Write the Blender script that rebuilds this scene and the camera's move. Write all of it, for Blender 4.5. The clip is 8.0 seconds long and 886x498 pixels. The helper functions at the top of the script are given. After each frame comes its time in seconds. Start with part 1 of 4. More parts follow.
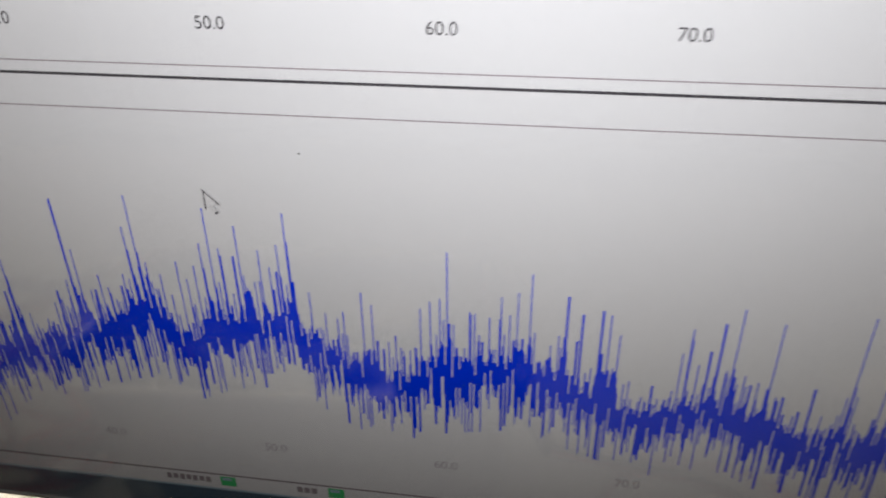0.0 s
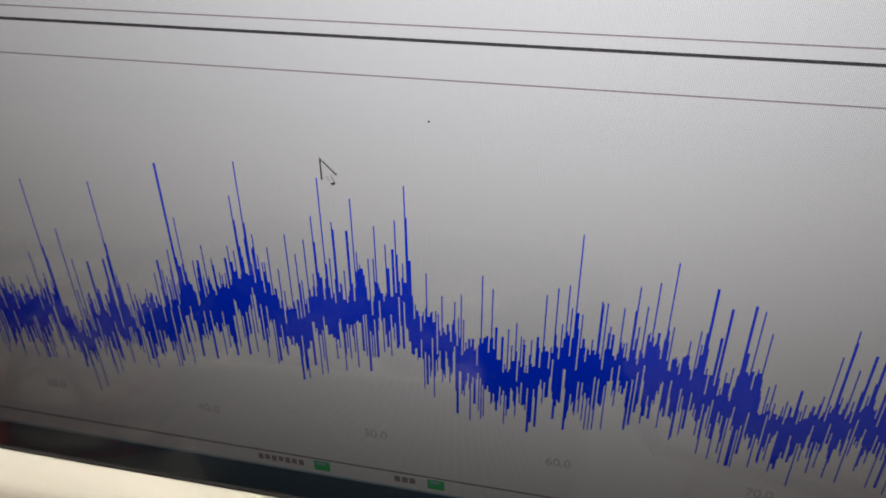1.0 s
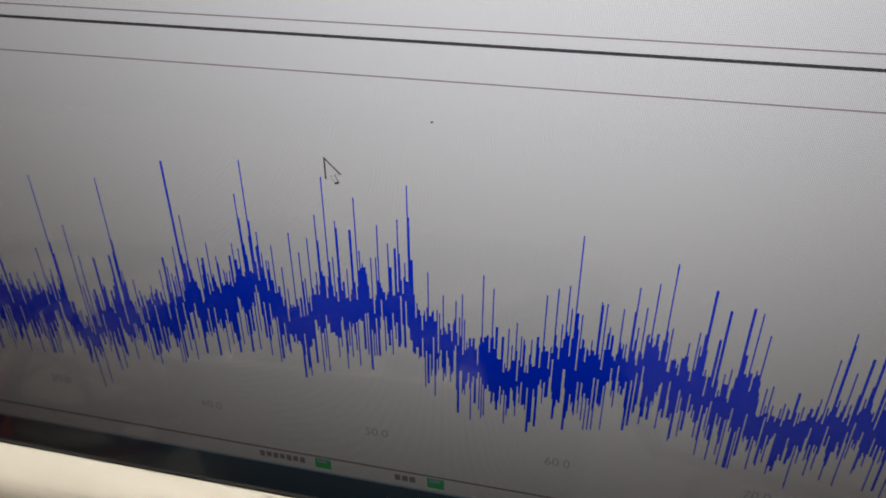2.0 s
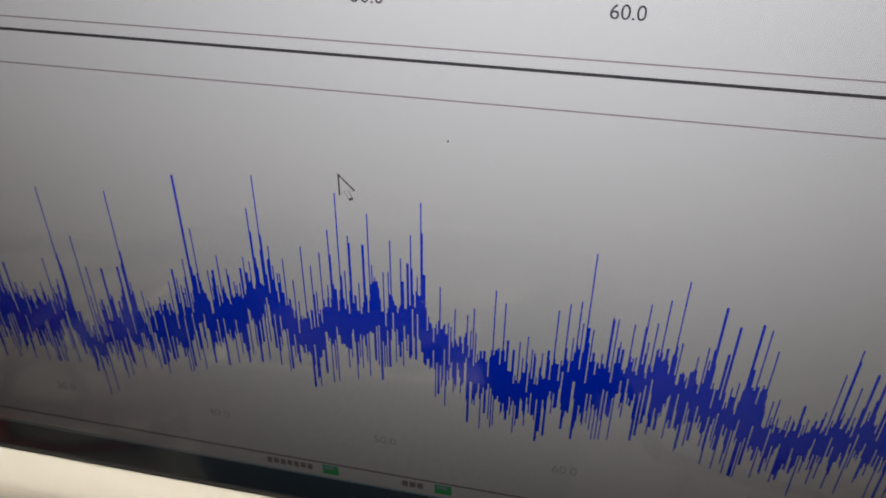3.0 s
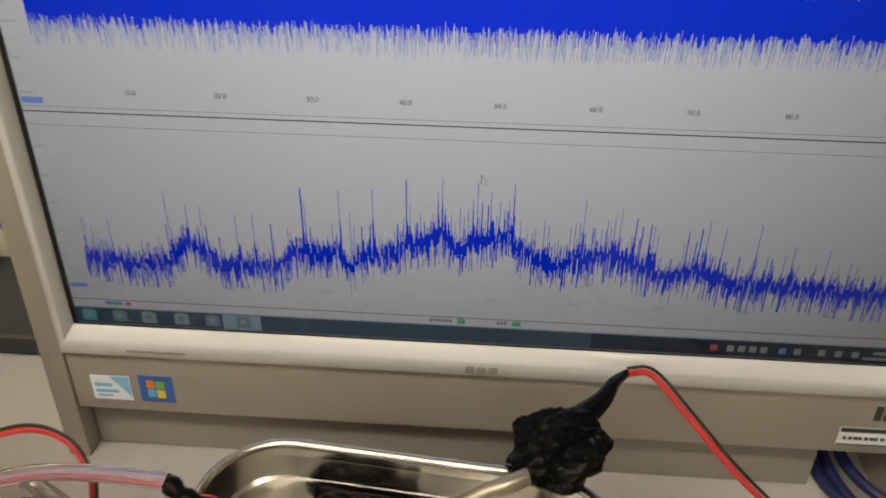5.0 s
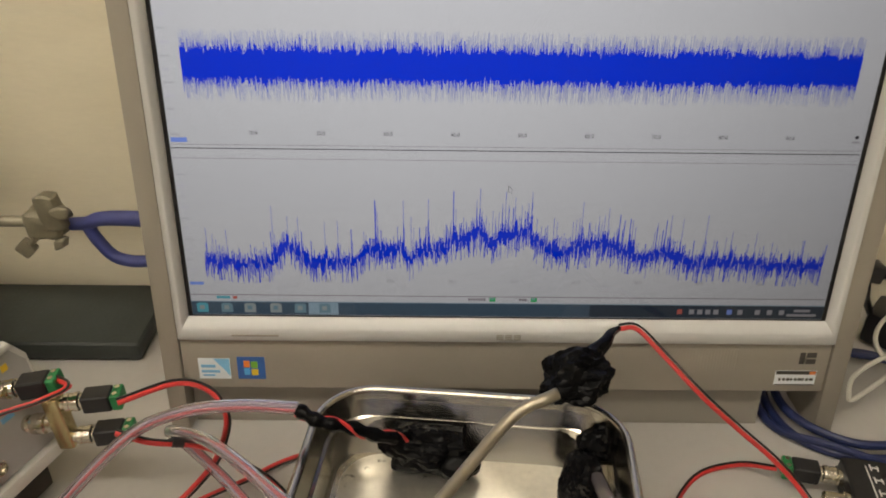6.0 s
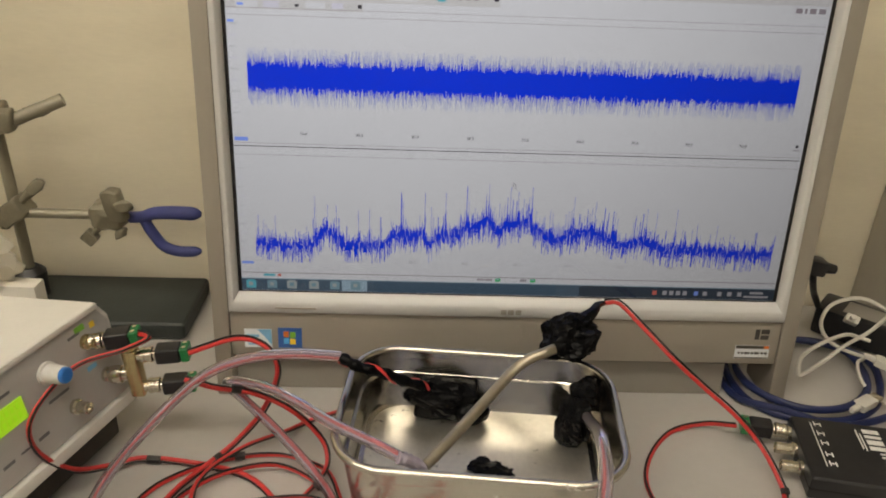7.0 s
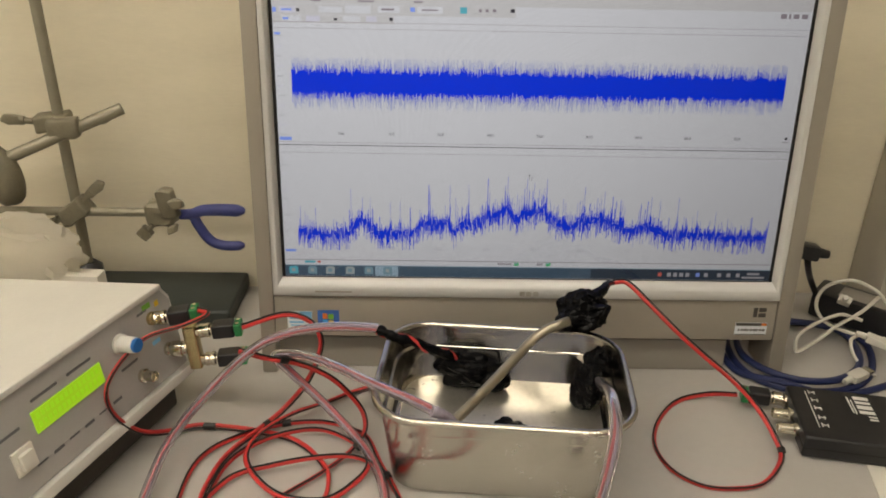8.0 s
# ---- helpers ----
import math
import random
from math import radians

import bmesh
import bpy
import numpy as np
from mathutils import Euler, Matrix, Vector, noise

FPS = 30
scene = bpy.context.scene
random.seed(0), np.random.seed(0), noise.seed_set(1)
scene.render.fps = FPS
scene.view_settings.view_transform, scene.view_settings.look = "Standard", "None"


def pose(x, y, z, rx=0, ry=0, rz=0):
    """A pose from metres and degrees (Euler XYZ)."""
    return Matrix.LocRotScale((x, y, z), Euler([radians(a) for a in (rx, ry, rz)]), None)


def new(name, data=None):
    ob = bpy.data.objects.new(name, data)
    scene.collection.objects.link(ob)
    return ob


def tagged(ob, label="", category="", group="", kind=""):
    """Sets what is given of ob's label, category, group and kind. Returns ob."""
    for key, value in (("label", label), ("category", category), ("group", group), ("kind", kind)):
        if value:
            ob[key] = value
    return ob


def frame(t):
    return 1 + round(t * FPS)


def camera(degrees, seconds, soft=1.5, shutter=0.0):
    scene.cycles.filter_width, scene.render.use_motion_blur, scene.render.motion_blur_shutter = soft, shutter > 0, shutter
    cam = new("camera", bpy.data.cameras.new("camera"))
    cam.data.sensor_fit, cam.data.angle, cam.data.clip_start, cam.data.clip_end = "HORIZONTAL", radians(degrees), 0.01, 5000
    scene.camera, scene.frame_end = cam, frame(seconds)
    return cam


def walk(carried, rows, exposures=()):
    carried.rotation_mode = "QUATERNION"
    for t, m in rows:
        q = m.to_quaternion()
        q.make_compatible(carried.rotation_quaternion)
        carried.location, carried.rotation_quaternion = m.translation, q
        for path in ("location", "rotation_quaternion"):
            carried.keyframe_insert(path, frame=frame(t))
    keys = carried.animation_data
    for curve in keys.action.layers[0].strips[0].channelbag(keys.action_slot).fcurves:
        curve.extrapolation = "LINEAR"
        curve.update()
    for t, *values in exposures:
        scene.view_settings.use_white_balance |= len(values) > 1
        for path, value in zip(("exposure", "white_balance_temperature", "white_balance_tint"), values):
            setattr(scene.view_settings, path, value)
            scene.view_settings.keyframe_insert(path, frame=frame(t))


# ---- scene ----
cam = camera(61.0, 8.0, soft=1.8, shutter=0.3)
walk(cam, [
    (0, pose(0.0695, -0.1184, 0.2869, 54.34, 1.50, 8.46)),
    (0.5, pose(0.0469, -0.1078, 0.2838, 51.50, 1.20, 9.21)),
    (1, pose(0.0496, -0.1101, 0.2798, 52.67, 1.81, 12.29)),
    (1.5, pose(0.0508, -0.1127, 0.2797, 53.33, 1.69, 13.19)),
    (3, pose(0.0438, -0.1097, 0.2863, 51.61, 0.70, 11.95)),
    (3.5, pose(0.0350, -0.1331, 0.3050, 51.09, 0.05, 12.50)),
    (4, pose(0.0346, -0.1871, 0.3326, 53.58, 0.25, 10.58)),
    (4.5, pose(0.0206, -0.2550, 0.3620, 55.12, 0.05, 7.60)),
    (5, pose(-0.0020, -0.3148, 0.3912, 54.47, -0.39, 4.04)),
    (5.2, pose(-0.0162, -0.3420, 0.4053, 54.64, -0.17, 2.62)),
    (6.3, pose(-0.0637, -0.4927, 0.4272, 61.50, -1.42, -0.96)),
    (6.5, pose(-0.0701, -0.5109, 0.4285, 61.94, -1.81, -1.43)),
    (7, pose(-0.0836, -0.5711, 0.4336, 63.27, -2.10, -1.18)),
    (7.5, pose(-0.0876, -0.6221, 0.4326, 64.00, -1.46, -0.32)),
    (8, pose(-0.0946, -0.6455, 0.4370, 64.72, -1.04, -0.52)),
], exposures=[(0, 0.92), (0.5, 0.96), (1.0, 0.60), (1.5, 0.44), (3.0, 0.49), (3.5, 0.53), (4.4, 0.28), (5.2, 0.11), (6.5, 0.0), (8, 0.0)])

# ---- world and lights: a closed room under fluorescent ceiling lights ----
world = bpy.data.worlds.new("world")
scene.world = world
world.use_nodes = True
world.node_tree.nodes["Background"].inputs[0].default_value = (0.9, 0.85, 0.75, 1)
world.node_tree.nodes["Background"].inputs[1].default_value = 0.05
LAMP_POWER = 13.4
LAMP_COLOUR = (1.0, 0.90, 0.745)
LAMPS = [(-1.31, -0.75), (-0.04, -0.75), (-1.31, -2.1), (-0.04, -2.1)]
DESK_HEIGHT = 0.72
CEILING_Z = 1.75


# ---- materials ----
def mat(name, colour, rough=0.5, metal=0.0, spec=0.5, emit=0.0, emit_colour=None, vary=0.0, vary_scale=40.0, bump=0.0, bump_scale=400.0,
        stretch=(1, 1, 1), transmission=0.0, ior=1.45, coat=0.0, rough_vary=0.0, detail=4.0):
    m = bpy.data.materials.new(name)
    m.use_nodes = True
    nt = m.node_tree
    n, l = nt.nodes, nt.links
    b = n["Principled BSDF"]
    b.inputs["Base Color"].default_value = (*colour, 1)
    b.inputs["Roughness"].default_value = rough
    b.inputs["Metallic"].default_value = metal
    b.inputs["Specular IOR Level"].default_value = spec
    b.inputs["Transmission Weight"].default_value = transmission
    b.inputs["IOR"].default_value = ior
    b.inputs["Coat Weight"].default_value = coat
    if emit:
        b.inputs["Emission Color"].default_value = (*(emit_colour or colour), 1)
        b.inputs["Emission Strength"].default_value = emit
    if vary or bump or rough_vary:
        tc = n.new("ShaderNodeTexCoord")
        mp = n.new("ShaderNodeMapping")
        mp.inputs["Scale"].default_value = stretch
        l.new(tc.outputs["Object"], mp.inputs["Vector"])
    if vary or rough_vary:
        big = n.new("ShaderNodeTexNoise")
        big.inputs["Scale"].default_value, big.inputs["Detail"].default_value = vary_scale, detail
        fine = n.new("ShaderNodeTexNoise")
        fine.inputs["Scale"].default_value, fine.inputs["Detail"].default_value = vary_scale * 14, 3.0
        l.new(mp.outputs[0], big.inputs["Vector"])
        l.new(mp.outputs[0], fine.inputs["Vector"])
        add = n.new("ShaderNodeMath")
        add.operation = "MULTIPLY_ADD"
        add.inputs[1].default_value = 0.45
        l.new(fine.outputs["Fac"], add.inputs[0])
        l.new(big.outputs["Fac"], add.inputs[2])
    if vary:
        ramp = n.new("ShaderNodeMapRange")
        ramp.inputs["From Min"].default_value, ramp.inputs["From Max"].default_value = 0.45, 1.0
        ramp.inputs["To Min"].default_value, ramp.inputs["To Max"].default_value = 1 - vary, 1 + vary
        l.new(add.outputs[0], ramp.inputs["Value"])
        mul = n.new("ShaderNodeVectorMath")
        mul.operation = "SCALE"
        mul.inputs[0].default_value = colour
        l.new(ramp.outputs[0], mul.inputs["Scale"])
        l.new(mul.outputs[0], b.inputs["Base Color"])
    if rough_vary:
        rr = n.new("ShaderNodeMapRange")
        rr.inputs["From Min"].default_value, rr.inputs["From Max"].default_value = 0.45, 1.0
        rr.inputs["To Min"].default_value, rr.inputs["To Max"].default_value = max(0.02, rough - rough_vary), rough + rough_vary
        l.new(add.outputs[0], rr.inputs["Value"])
        l.new(rr.outputs[0], b.inputs["Roughness"])
    if bump:
        bn = n.new("ShaderNodeTexNoise")
        bn.inputs["Scale"].default_value, bn.inputs["Detail"].default_value = bump_scale, 3.0
        l.new(mp.outputs[0], bn.inputs["Vector"])
        bp = n.new("ShaderNodeBump")
        bp.inputs["Strength"].default_value, bp.inputs["Distance"].default_value = bump, 0.001
        l.new(bn.outputs["Fac"], bp.inputs["Height"])
        l.new(bp.outputs[0], b.inputs["Normal"])
    return m


M_WALL = mat("wallpaper", (0.715, 0.655, 0.51), 0.85, vary=0.05, vary_scale=12, bump=0.28, bump_scale=170, stretch=(0.5, 0.5, 2.2))
M_ROOM = mat("plain_paint", (0.62, 0.58, 0.50), 0.9, vary=0.04, vary_scale=3)
M_FLOOR = mat("floor_vinyl", (0.30, 0.28, 0.25), 0.5, vary=0.1, vary_scale=4)
M_DESK = mat("desk_laminate", (0.465, 0.445, 0.42), 0.42, vary=0.05, vary_scale=9, bump=0.08, bump_scale=900, rough_vary=0.05)
M_DESK_EDGE = mat("desk_edge", (0.30, 0.28, 0.26), 0.5, vary=0.05)
M_BEZEL = mat("cream_plastic", (0.57, 0.57, 0.565), 0.27, vary=0.02, vary_scale=15, coat=0.2)
M_FRAME = mat("taupe_plastic", (0.34, 0.31, 0.265), 0.38, metal=0.25, vary=0.03, vary_scale=30, bump=0.04, bump_scale=1500)
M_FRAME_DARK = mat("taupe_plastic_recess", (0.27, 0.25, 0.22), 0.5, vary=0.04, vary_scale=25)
M_BLACK = mat("black_plastic", (0.016, 0.016, 0.018), 0.38, vary=0.25, vary_scale=60, bump=0.1, bump_scale=800)
M_GAP = mat("black_gasket", (0.006, 0.006, 0.006), 0.6)
M_STEEL = mat("stainless_steel", (0.60, 0.575, 0.52), 0.22, metal=1.0, vary=0.08, vary_scale=25, rough_vary=0.07, bump=0.008, bump_scale=200)
M_STEEL_FLOOR = mat("stained_steel", (0.76, 0.73, 0.66), 0.40, metal=0.95, vary=0.14, vary_scale=16, rough_vary=0.04, bump=0.02, bump_scale=90)


def add_stains(m, scale, level, colour):
    """Dark dried splashes: where a coarse noise passes a level the colour turns dark."""
    n, l = m.node_tree.nodes, m.node_tree.links
    b = n["Principled BSDF"]
    tc, noise_node, step, mix = n.new("ShaderNodeTexCoord"), n.new("ShaderNodeTexNoise"), n.new("ShaderNodeMapRange"), n.new("ShaderNodeMix")
    noise_node.inputs["Scale"].default_value, noise_node.inputs["Detail"].default_value, noise_node.inputs["Roughness"].default_value = scale, 6.0, 0.65
    l.new(tc.outputs["Object"], noise_node.inputs["Vector"])
    step.inputs["From Min"].default_value, step.inputs["From Max"].default_value = level, level + 0.07
    l.new(noise_node.outputs["Fac"], step.inputs["Value"])
    mix.data_type = "RGBA"
    l.new(step.outputs[0], mix.inputs["Factor"])
    l.new(b.inputs["Base Color"].links[0].from_socket, mix.inputs["A"])
    mix.inputs["B"].default_value = (*colour, 1)
    l.new(mix.outputs["Result"], b.inputs["Base Color"])


add_stains(M_STEEL_FLOOR, 50.0, 0.61, (0.12, 0.11, 0.095))
M_ROD = mat("dull_metal_tube", (0.40, 0.36, 0.28), 0.36, metal=0.8, vary=0.1, vary_scale=60)
M_CHROME = mat("nickel_plating", (0.72, 0.68, 0.58), 0.18, metal=1.0, vary=0.1, vary_scale=200)
M_BRASS = mat("brass_plating", (0.60, 0.50, 0.28), 0.25, metal=1.0, vary=0.12, vary_scale=200)
M_TAPE = mat("black_vinyl_tape", (0.004, 0.004, 0.0045), 0.26, spec=0.10, vary=0.3, vary_scale=90, bump=0.45, bump_scale=170)
M_RED = mat("red_wire", (0.55, 0.042, 0.040), 0.42, vary=0.1, vary_scale=80)
M_BLACKWIRE = mat("black_wire", (0.014, 0.013, 0.013), 0.4, vary=0.2, vary_scale=80)
M_GREEN = mat("green_terminal", (0.02, 0.19, 0.06), 0.4, vary=0.1, vary_scale=150)
M_TUBE = mat("clear_vinyl_tube", (0.66, 0.60, 0.65), 0.16, transmission=0.90, ior=1.16, vary=0.02, vary_scale=60)
M_BLUECABLE = mat("blue_cable", (0.016, 0.024, 0.085), 0.42, vary=0.1, vary_scale=60)
M_WHITECABLE = mat("white_cable", (0.60, 0.58, 0.52), 0.45, vary=0.04, vary_scale=60)
M_INSTR = mat("instrument_white", (0.68, 0.665, 0.63), 0.5, vary=0.04, vary_scale=18, bump=0.1, bump_scale=900)
M_PANEL = mat("instrument_panel", (0.45, 0.44, 0.43), 0.5, vary=0.04, vary_scale=22)
M_PRINT = mat("grey_print", (0.16, 0.16, 0.17), 0.6)
M_WHITEPRINT = mat("white_print", (0.72, 0.72, 0.70), 0.6)
M_LCD = mat("lit_lcd", (0.10, 0.16, 0.01), 0.3, emit=0.52, emit_colour=(0.50, 0.92, 0.02))
M_LCDTEXT = mat("lcd_segments", (0.16, 0.34, 0.01), 0.3, emit=0.44, emit_colour=(0.46, 0.86, 0.02))
M_KNOBBLUE = mat("blue_cap", (0.03, 0.16, 0.50), 0.4, vary=0.05)
# brown-black that holds the shade under the generator in its colour
M_UNDER_SHADE = mat("under_shade_brown", (0.055, 0.048, 0.040), 0.55, vary=0.15, vary_scale=30)
M_STAND = mat("cast_iron_paint", (0.035, 0.042, 0.040), 0.5, vary=0.2, vary_scale=25, bump=0.25, bump_scale=250)
M_CLAMP = mat("grey_cast_clamp", (0.22, 0.20, 0.145), 0.5, metal=0.35, vary=0.18, vary_scale=40, bump=0.2, bump_scale=200)
M_STANDROD = mat("stand_rod_metal", (0.28, 0.26, 0.20), 0.45, metal=0.45, vary=0.1, vary_scale=30)
M_PRONG = mat("blue_rubber", (0.05, 0.06, 0.21), 0.5, vary=0.12, vary_scale=60)
M_BAG = mat("thin_plastic_bag", (0.80, 0.77, 0.70), 0.30, transmission=0.72, ior=1.05, vary=0.05, vary_scale=40)
M_CARD = mat("white_card", (0.74, 0.71, 0.64), 0.7, vary=0.03, vary_scale=20)
M_STICKER = mat("sticker_white", (0.70, 0.74, 0.78), 0.35, vary=0.02)
M_STICKBLUE = mat("sticker_blue", (0.04, 0.12, 0.38), 0.3, vary=0.1, vary_scale=90)
M_STICKSKY = mat("sticker_sky", (0.20, 0.45, 0.68), 0.3, vary=0.1, vary_scale=90)
M_ORANGE = mat("sticker_orange", (0.75, 0.20, 0.04), 0.35)
M_LEAF = mat("sticker_green", (0.20, 0.48, 0.06), 0.35)
M_YELLOW = mat("sticker_yellow", (0.80, 0.55, 0.05), 0.35)
M_SKYBLUE = mat("sticker_light_blue", (0.10, 0.40, 0.75), 0.35)
M_DARKLOGO = mat("dark_logo", (0.06, 0.055, 0.05), 0.4)
M_GREYLOGO = mat("grey_logo", (0.34, 0.32, 0.28), 0.3, metal=0.3)
M_DIFFUSER = mat("lamp_diffuser", (0.9, 0.9, 0.85), 0.6, emit=LAMP_POWER, emit_colour=LAMP_COLOUR)
M_PILLAR = mat("grey_steel_panel", (0.44, 0.41, 0.35), 0.5, vary=0.04, vary_scale=8)


# coat tint and tilted axis, fitted to the display's brightness from the camera's views
COAT_TINT = (0.0930, 0.0889, 0.0832)
COAT_AXIS = Euler((radians(-6.58), 0, 0)).to_matrix() @ Vector((0.0682, -0.9757, -0.2079))


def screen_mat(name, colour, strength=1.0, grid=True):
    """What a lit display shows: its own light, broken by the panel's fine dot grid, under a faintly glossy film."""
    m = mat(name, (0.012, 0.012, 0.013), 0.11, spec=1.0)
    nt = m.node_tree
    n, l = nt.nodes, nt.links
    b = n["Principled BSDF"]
    # a dark tinted coat stands in for the panel's dimming at slanted viewing angles
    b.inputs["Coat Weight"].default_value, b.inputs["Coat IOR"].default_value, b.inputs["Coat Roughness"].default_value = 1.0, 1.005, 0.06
    b.inputs["Coat Tint"].default_value = (*COAT_TINT, 1)
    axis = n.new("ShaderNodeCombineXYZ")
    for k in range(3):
        axis.inputs[k].default_value = COAT_AXIS[k]
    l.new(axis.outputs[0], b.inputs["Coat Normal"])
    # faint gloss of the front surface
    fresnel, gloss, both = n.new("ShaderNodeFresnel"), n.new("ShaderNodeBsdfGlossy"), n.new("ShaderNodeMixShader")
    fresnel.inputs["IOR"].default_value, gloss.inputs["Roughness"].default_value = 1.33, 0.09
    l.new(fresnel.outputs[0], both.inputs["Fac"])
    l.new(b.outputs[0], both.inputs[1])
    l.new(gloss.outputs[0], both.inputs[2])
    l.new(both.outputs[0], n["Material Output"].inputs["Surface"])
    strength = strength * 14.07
    colour = [c * COAT_TINT[1] / f for c, f in zip(colour, COAT_TINT)]
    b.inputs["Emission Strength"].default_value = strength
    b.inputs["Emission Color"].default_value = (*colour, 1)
    if grid:
        tc = n.new("ShaderNodeTexCoord")
        sep = n.new("ShaderNodeSeparateXYZ")
        l.new(tc.outputs["Object"], sep.inputs[0])
        last = None
        for axis, depth in (("X", 0.24), ("Z", 0.12)):
            w = n.new("ShaderNodeMath")
            w.operation = "MULTIPLY"
            w.inputs[1].default_value = 2 * math.pi / 0.000282
            l.new(sep.outputs[axis], w.inputs[0])
            s = n.new("ShaderNodeMath")
            s.operation = "SINE"
            l.new(w.outputs[0], s.inputs[0])
            a = n.new("ShaderNodeMath")
            a.operation = "MULTIPLY_ADD"
            a.inputs[1].default_value, a.inputs[2].default_value = depth, 1.0
            l.new(s.outputs[0], a.inputs[0])
            if last:
                k = n.new("ShaderNodeMath")
                k.operation = "MULTIPLY"
                l.new(last.outputs[0], k.inputs[0])
                l.new(a.outputs[0], k.inputs[1])
                last = k
            else:
                last = a
        cl = n.new("ShaderNodeTexNoise")
        cl.inputs["Scale"].default_value = 9.0
        l.new(tc.outputs["Object"], cl.inputs["Vector"])
        mr = n.new("ShaderNodeMapRange")
        mr.inputs["To Min"].default_value, mr.inputs["To Max"].default_value = 0.97 * strength, 1.03 * strength
        l.new(cl.outputs["Fac"], mr.inputs["Value"])
        k = n.new("ShaderNodeMath")
        k.operation = "MULTIPLY"
        l.new(last.outputs[0], k.inputs[0])
        l.new(mr.outputs[0], k.inputs[1])
        l.new(k.outputs[0], b.inputs["Emission Strength"])
    return m


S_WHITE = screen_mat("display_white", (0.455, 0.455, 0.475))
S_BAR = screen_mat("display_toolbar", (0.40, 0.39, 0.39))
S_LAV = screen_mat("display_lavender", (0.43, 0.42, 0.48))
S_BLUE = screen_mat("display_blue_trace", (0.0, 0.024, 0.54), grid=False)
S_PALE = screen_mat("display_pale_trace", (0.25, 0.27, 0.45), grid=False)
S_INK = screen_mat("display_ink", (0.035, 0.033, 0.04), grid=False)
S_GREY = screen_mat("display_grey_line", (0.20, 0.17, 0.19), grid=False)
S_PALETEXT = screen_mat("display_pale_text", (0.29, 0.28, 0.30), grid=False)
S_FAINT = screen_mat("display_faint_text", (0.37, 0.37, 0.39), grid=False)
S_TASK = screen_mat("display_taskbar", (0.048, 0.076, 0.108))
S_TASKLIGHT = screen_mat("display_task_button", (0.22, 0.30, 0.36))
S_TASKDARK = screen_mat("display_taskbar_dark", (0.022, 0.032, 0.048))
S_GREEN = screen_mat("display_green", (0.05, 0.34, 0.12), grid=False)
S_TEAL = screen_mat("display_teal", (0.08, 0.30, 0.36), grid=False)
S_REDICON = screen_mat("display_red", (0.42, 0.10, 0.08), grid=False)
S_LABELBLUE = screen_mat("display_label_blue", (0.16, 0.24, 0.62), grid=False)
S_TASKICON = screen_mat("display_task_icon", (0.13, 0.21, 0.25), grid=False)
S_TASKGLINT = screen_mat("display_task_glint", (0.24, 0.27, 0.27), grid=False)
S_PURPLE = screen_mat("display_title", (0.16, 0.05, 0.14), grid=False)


# ---- mesh helpers ----
def smooth(bm, angle=35):
    bm.normal_update()
    for f in bm.faces:
        f.smooth = True
    for e in bm.edges:
        if len(e.link_faces) == 2 and e.calc_face_angle(0) > radians(angle):
            e.smooth = False
    return bm


def mesh_of(name, bm, material):
    me = bpy.data.meshes.new(name)
    bm.to_mesh(me)
    bm.free()
    for m in (material if isinstance(material, (list, tuple)) else [material]):
        me.materials.append(m)
    return me


def part(name, bm, material, parent, label="", at=None):
    ob = new(name, mesh_of(name, smooth(bm), material))
    ob.parent = parent
    if at is not None:
        ob.matrix_local = at
    return tagged(ob, label)


def thing(name, m, label, category, group="", kind=""):
    ob = new(name)
    ob.empty_display_size = 0.02
    ob.matrix_world = m
    return tagged(ob, label, category, group, kind)


def box(lo, hi, bevel=0.0, seg=2):
    bm = bmesh.new()
    bmesh.ops.create_cube(bm, size=1)
    c = [(a + b) / 2 for a, b in zip(lo, hi)]
    s = [b - a for a, b in zip(lo, hi)]
    bmesh.ops.transform(bm, matrix=Matrix.Translation(c) @ Matrix.Diagonal((*s, 1)), verts=bm.verts)
    if bevel:
        bmesh.ops.bevel(bm, geom=bm.edges[:], offset=bevel, segments=seg, affect="EDGES", profile=0.6)
    return bm


def join(*bms):
    out = bms[0]
    for b in bms[1:]:
        me = bpy.data.meshes.new("tmp")
        b.to_mesh(me)
        b.free()
        out.from_mesh(me)
        bpy.data.meshes.remove(me)
    return out


def lathe(profile, seg=24, axis="Z"):
    """Turns (radius, height) pairs round the axis; closes the ends."""
    bm = bmesh.new()
    rings = [[bm.verts.new((r * math.cos(2 * math.pi * i / seg), r * math.sin(2 * math.pi * i / seg), h)) for i in range(seg)] for r, h in profile]
    for a, b in zip(rings, rings[1:]):
        for i in range(seg):
            bm.faces.new((a[i], a[(i + 1) % seg], b[(i + 1) % seg], b[i]))
    bm.faces.new(rings[0][::-1])
    bm.faces.new(rings[-1])
    if axis == "X":
        bmesh.ops.rotate(bm, verts=bm.verts, matrix=Matrix.Rotation(math.pi / 2, 3, "Y"))
    elif axis == "Y":
        bmesh.ops.rotate(bm, verts=bm.verts, matrix=Matrix.Rotation(-math.pi / 2, 3, "X"))
    return bm


def rounded_ring(hx, hy, r, z, seg=8):
    pts = []
    for cx, cy, a0 in ((hx - r, hy - r, 0), (-hx + r, hy - r, 90), (-hx + r, -hy + r, 180), (hx - r, -hy + r, 270)):
        for i in range(seg + 1):
            a = radians(a0 + 90 * i / seg)
            pts.append((cx + r * math.cos(a), cy + r * math.sin(a), z))
    return pts


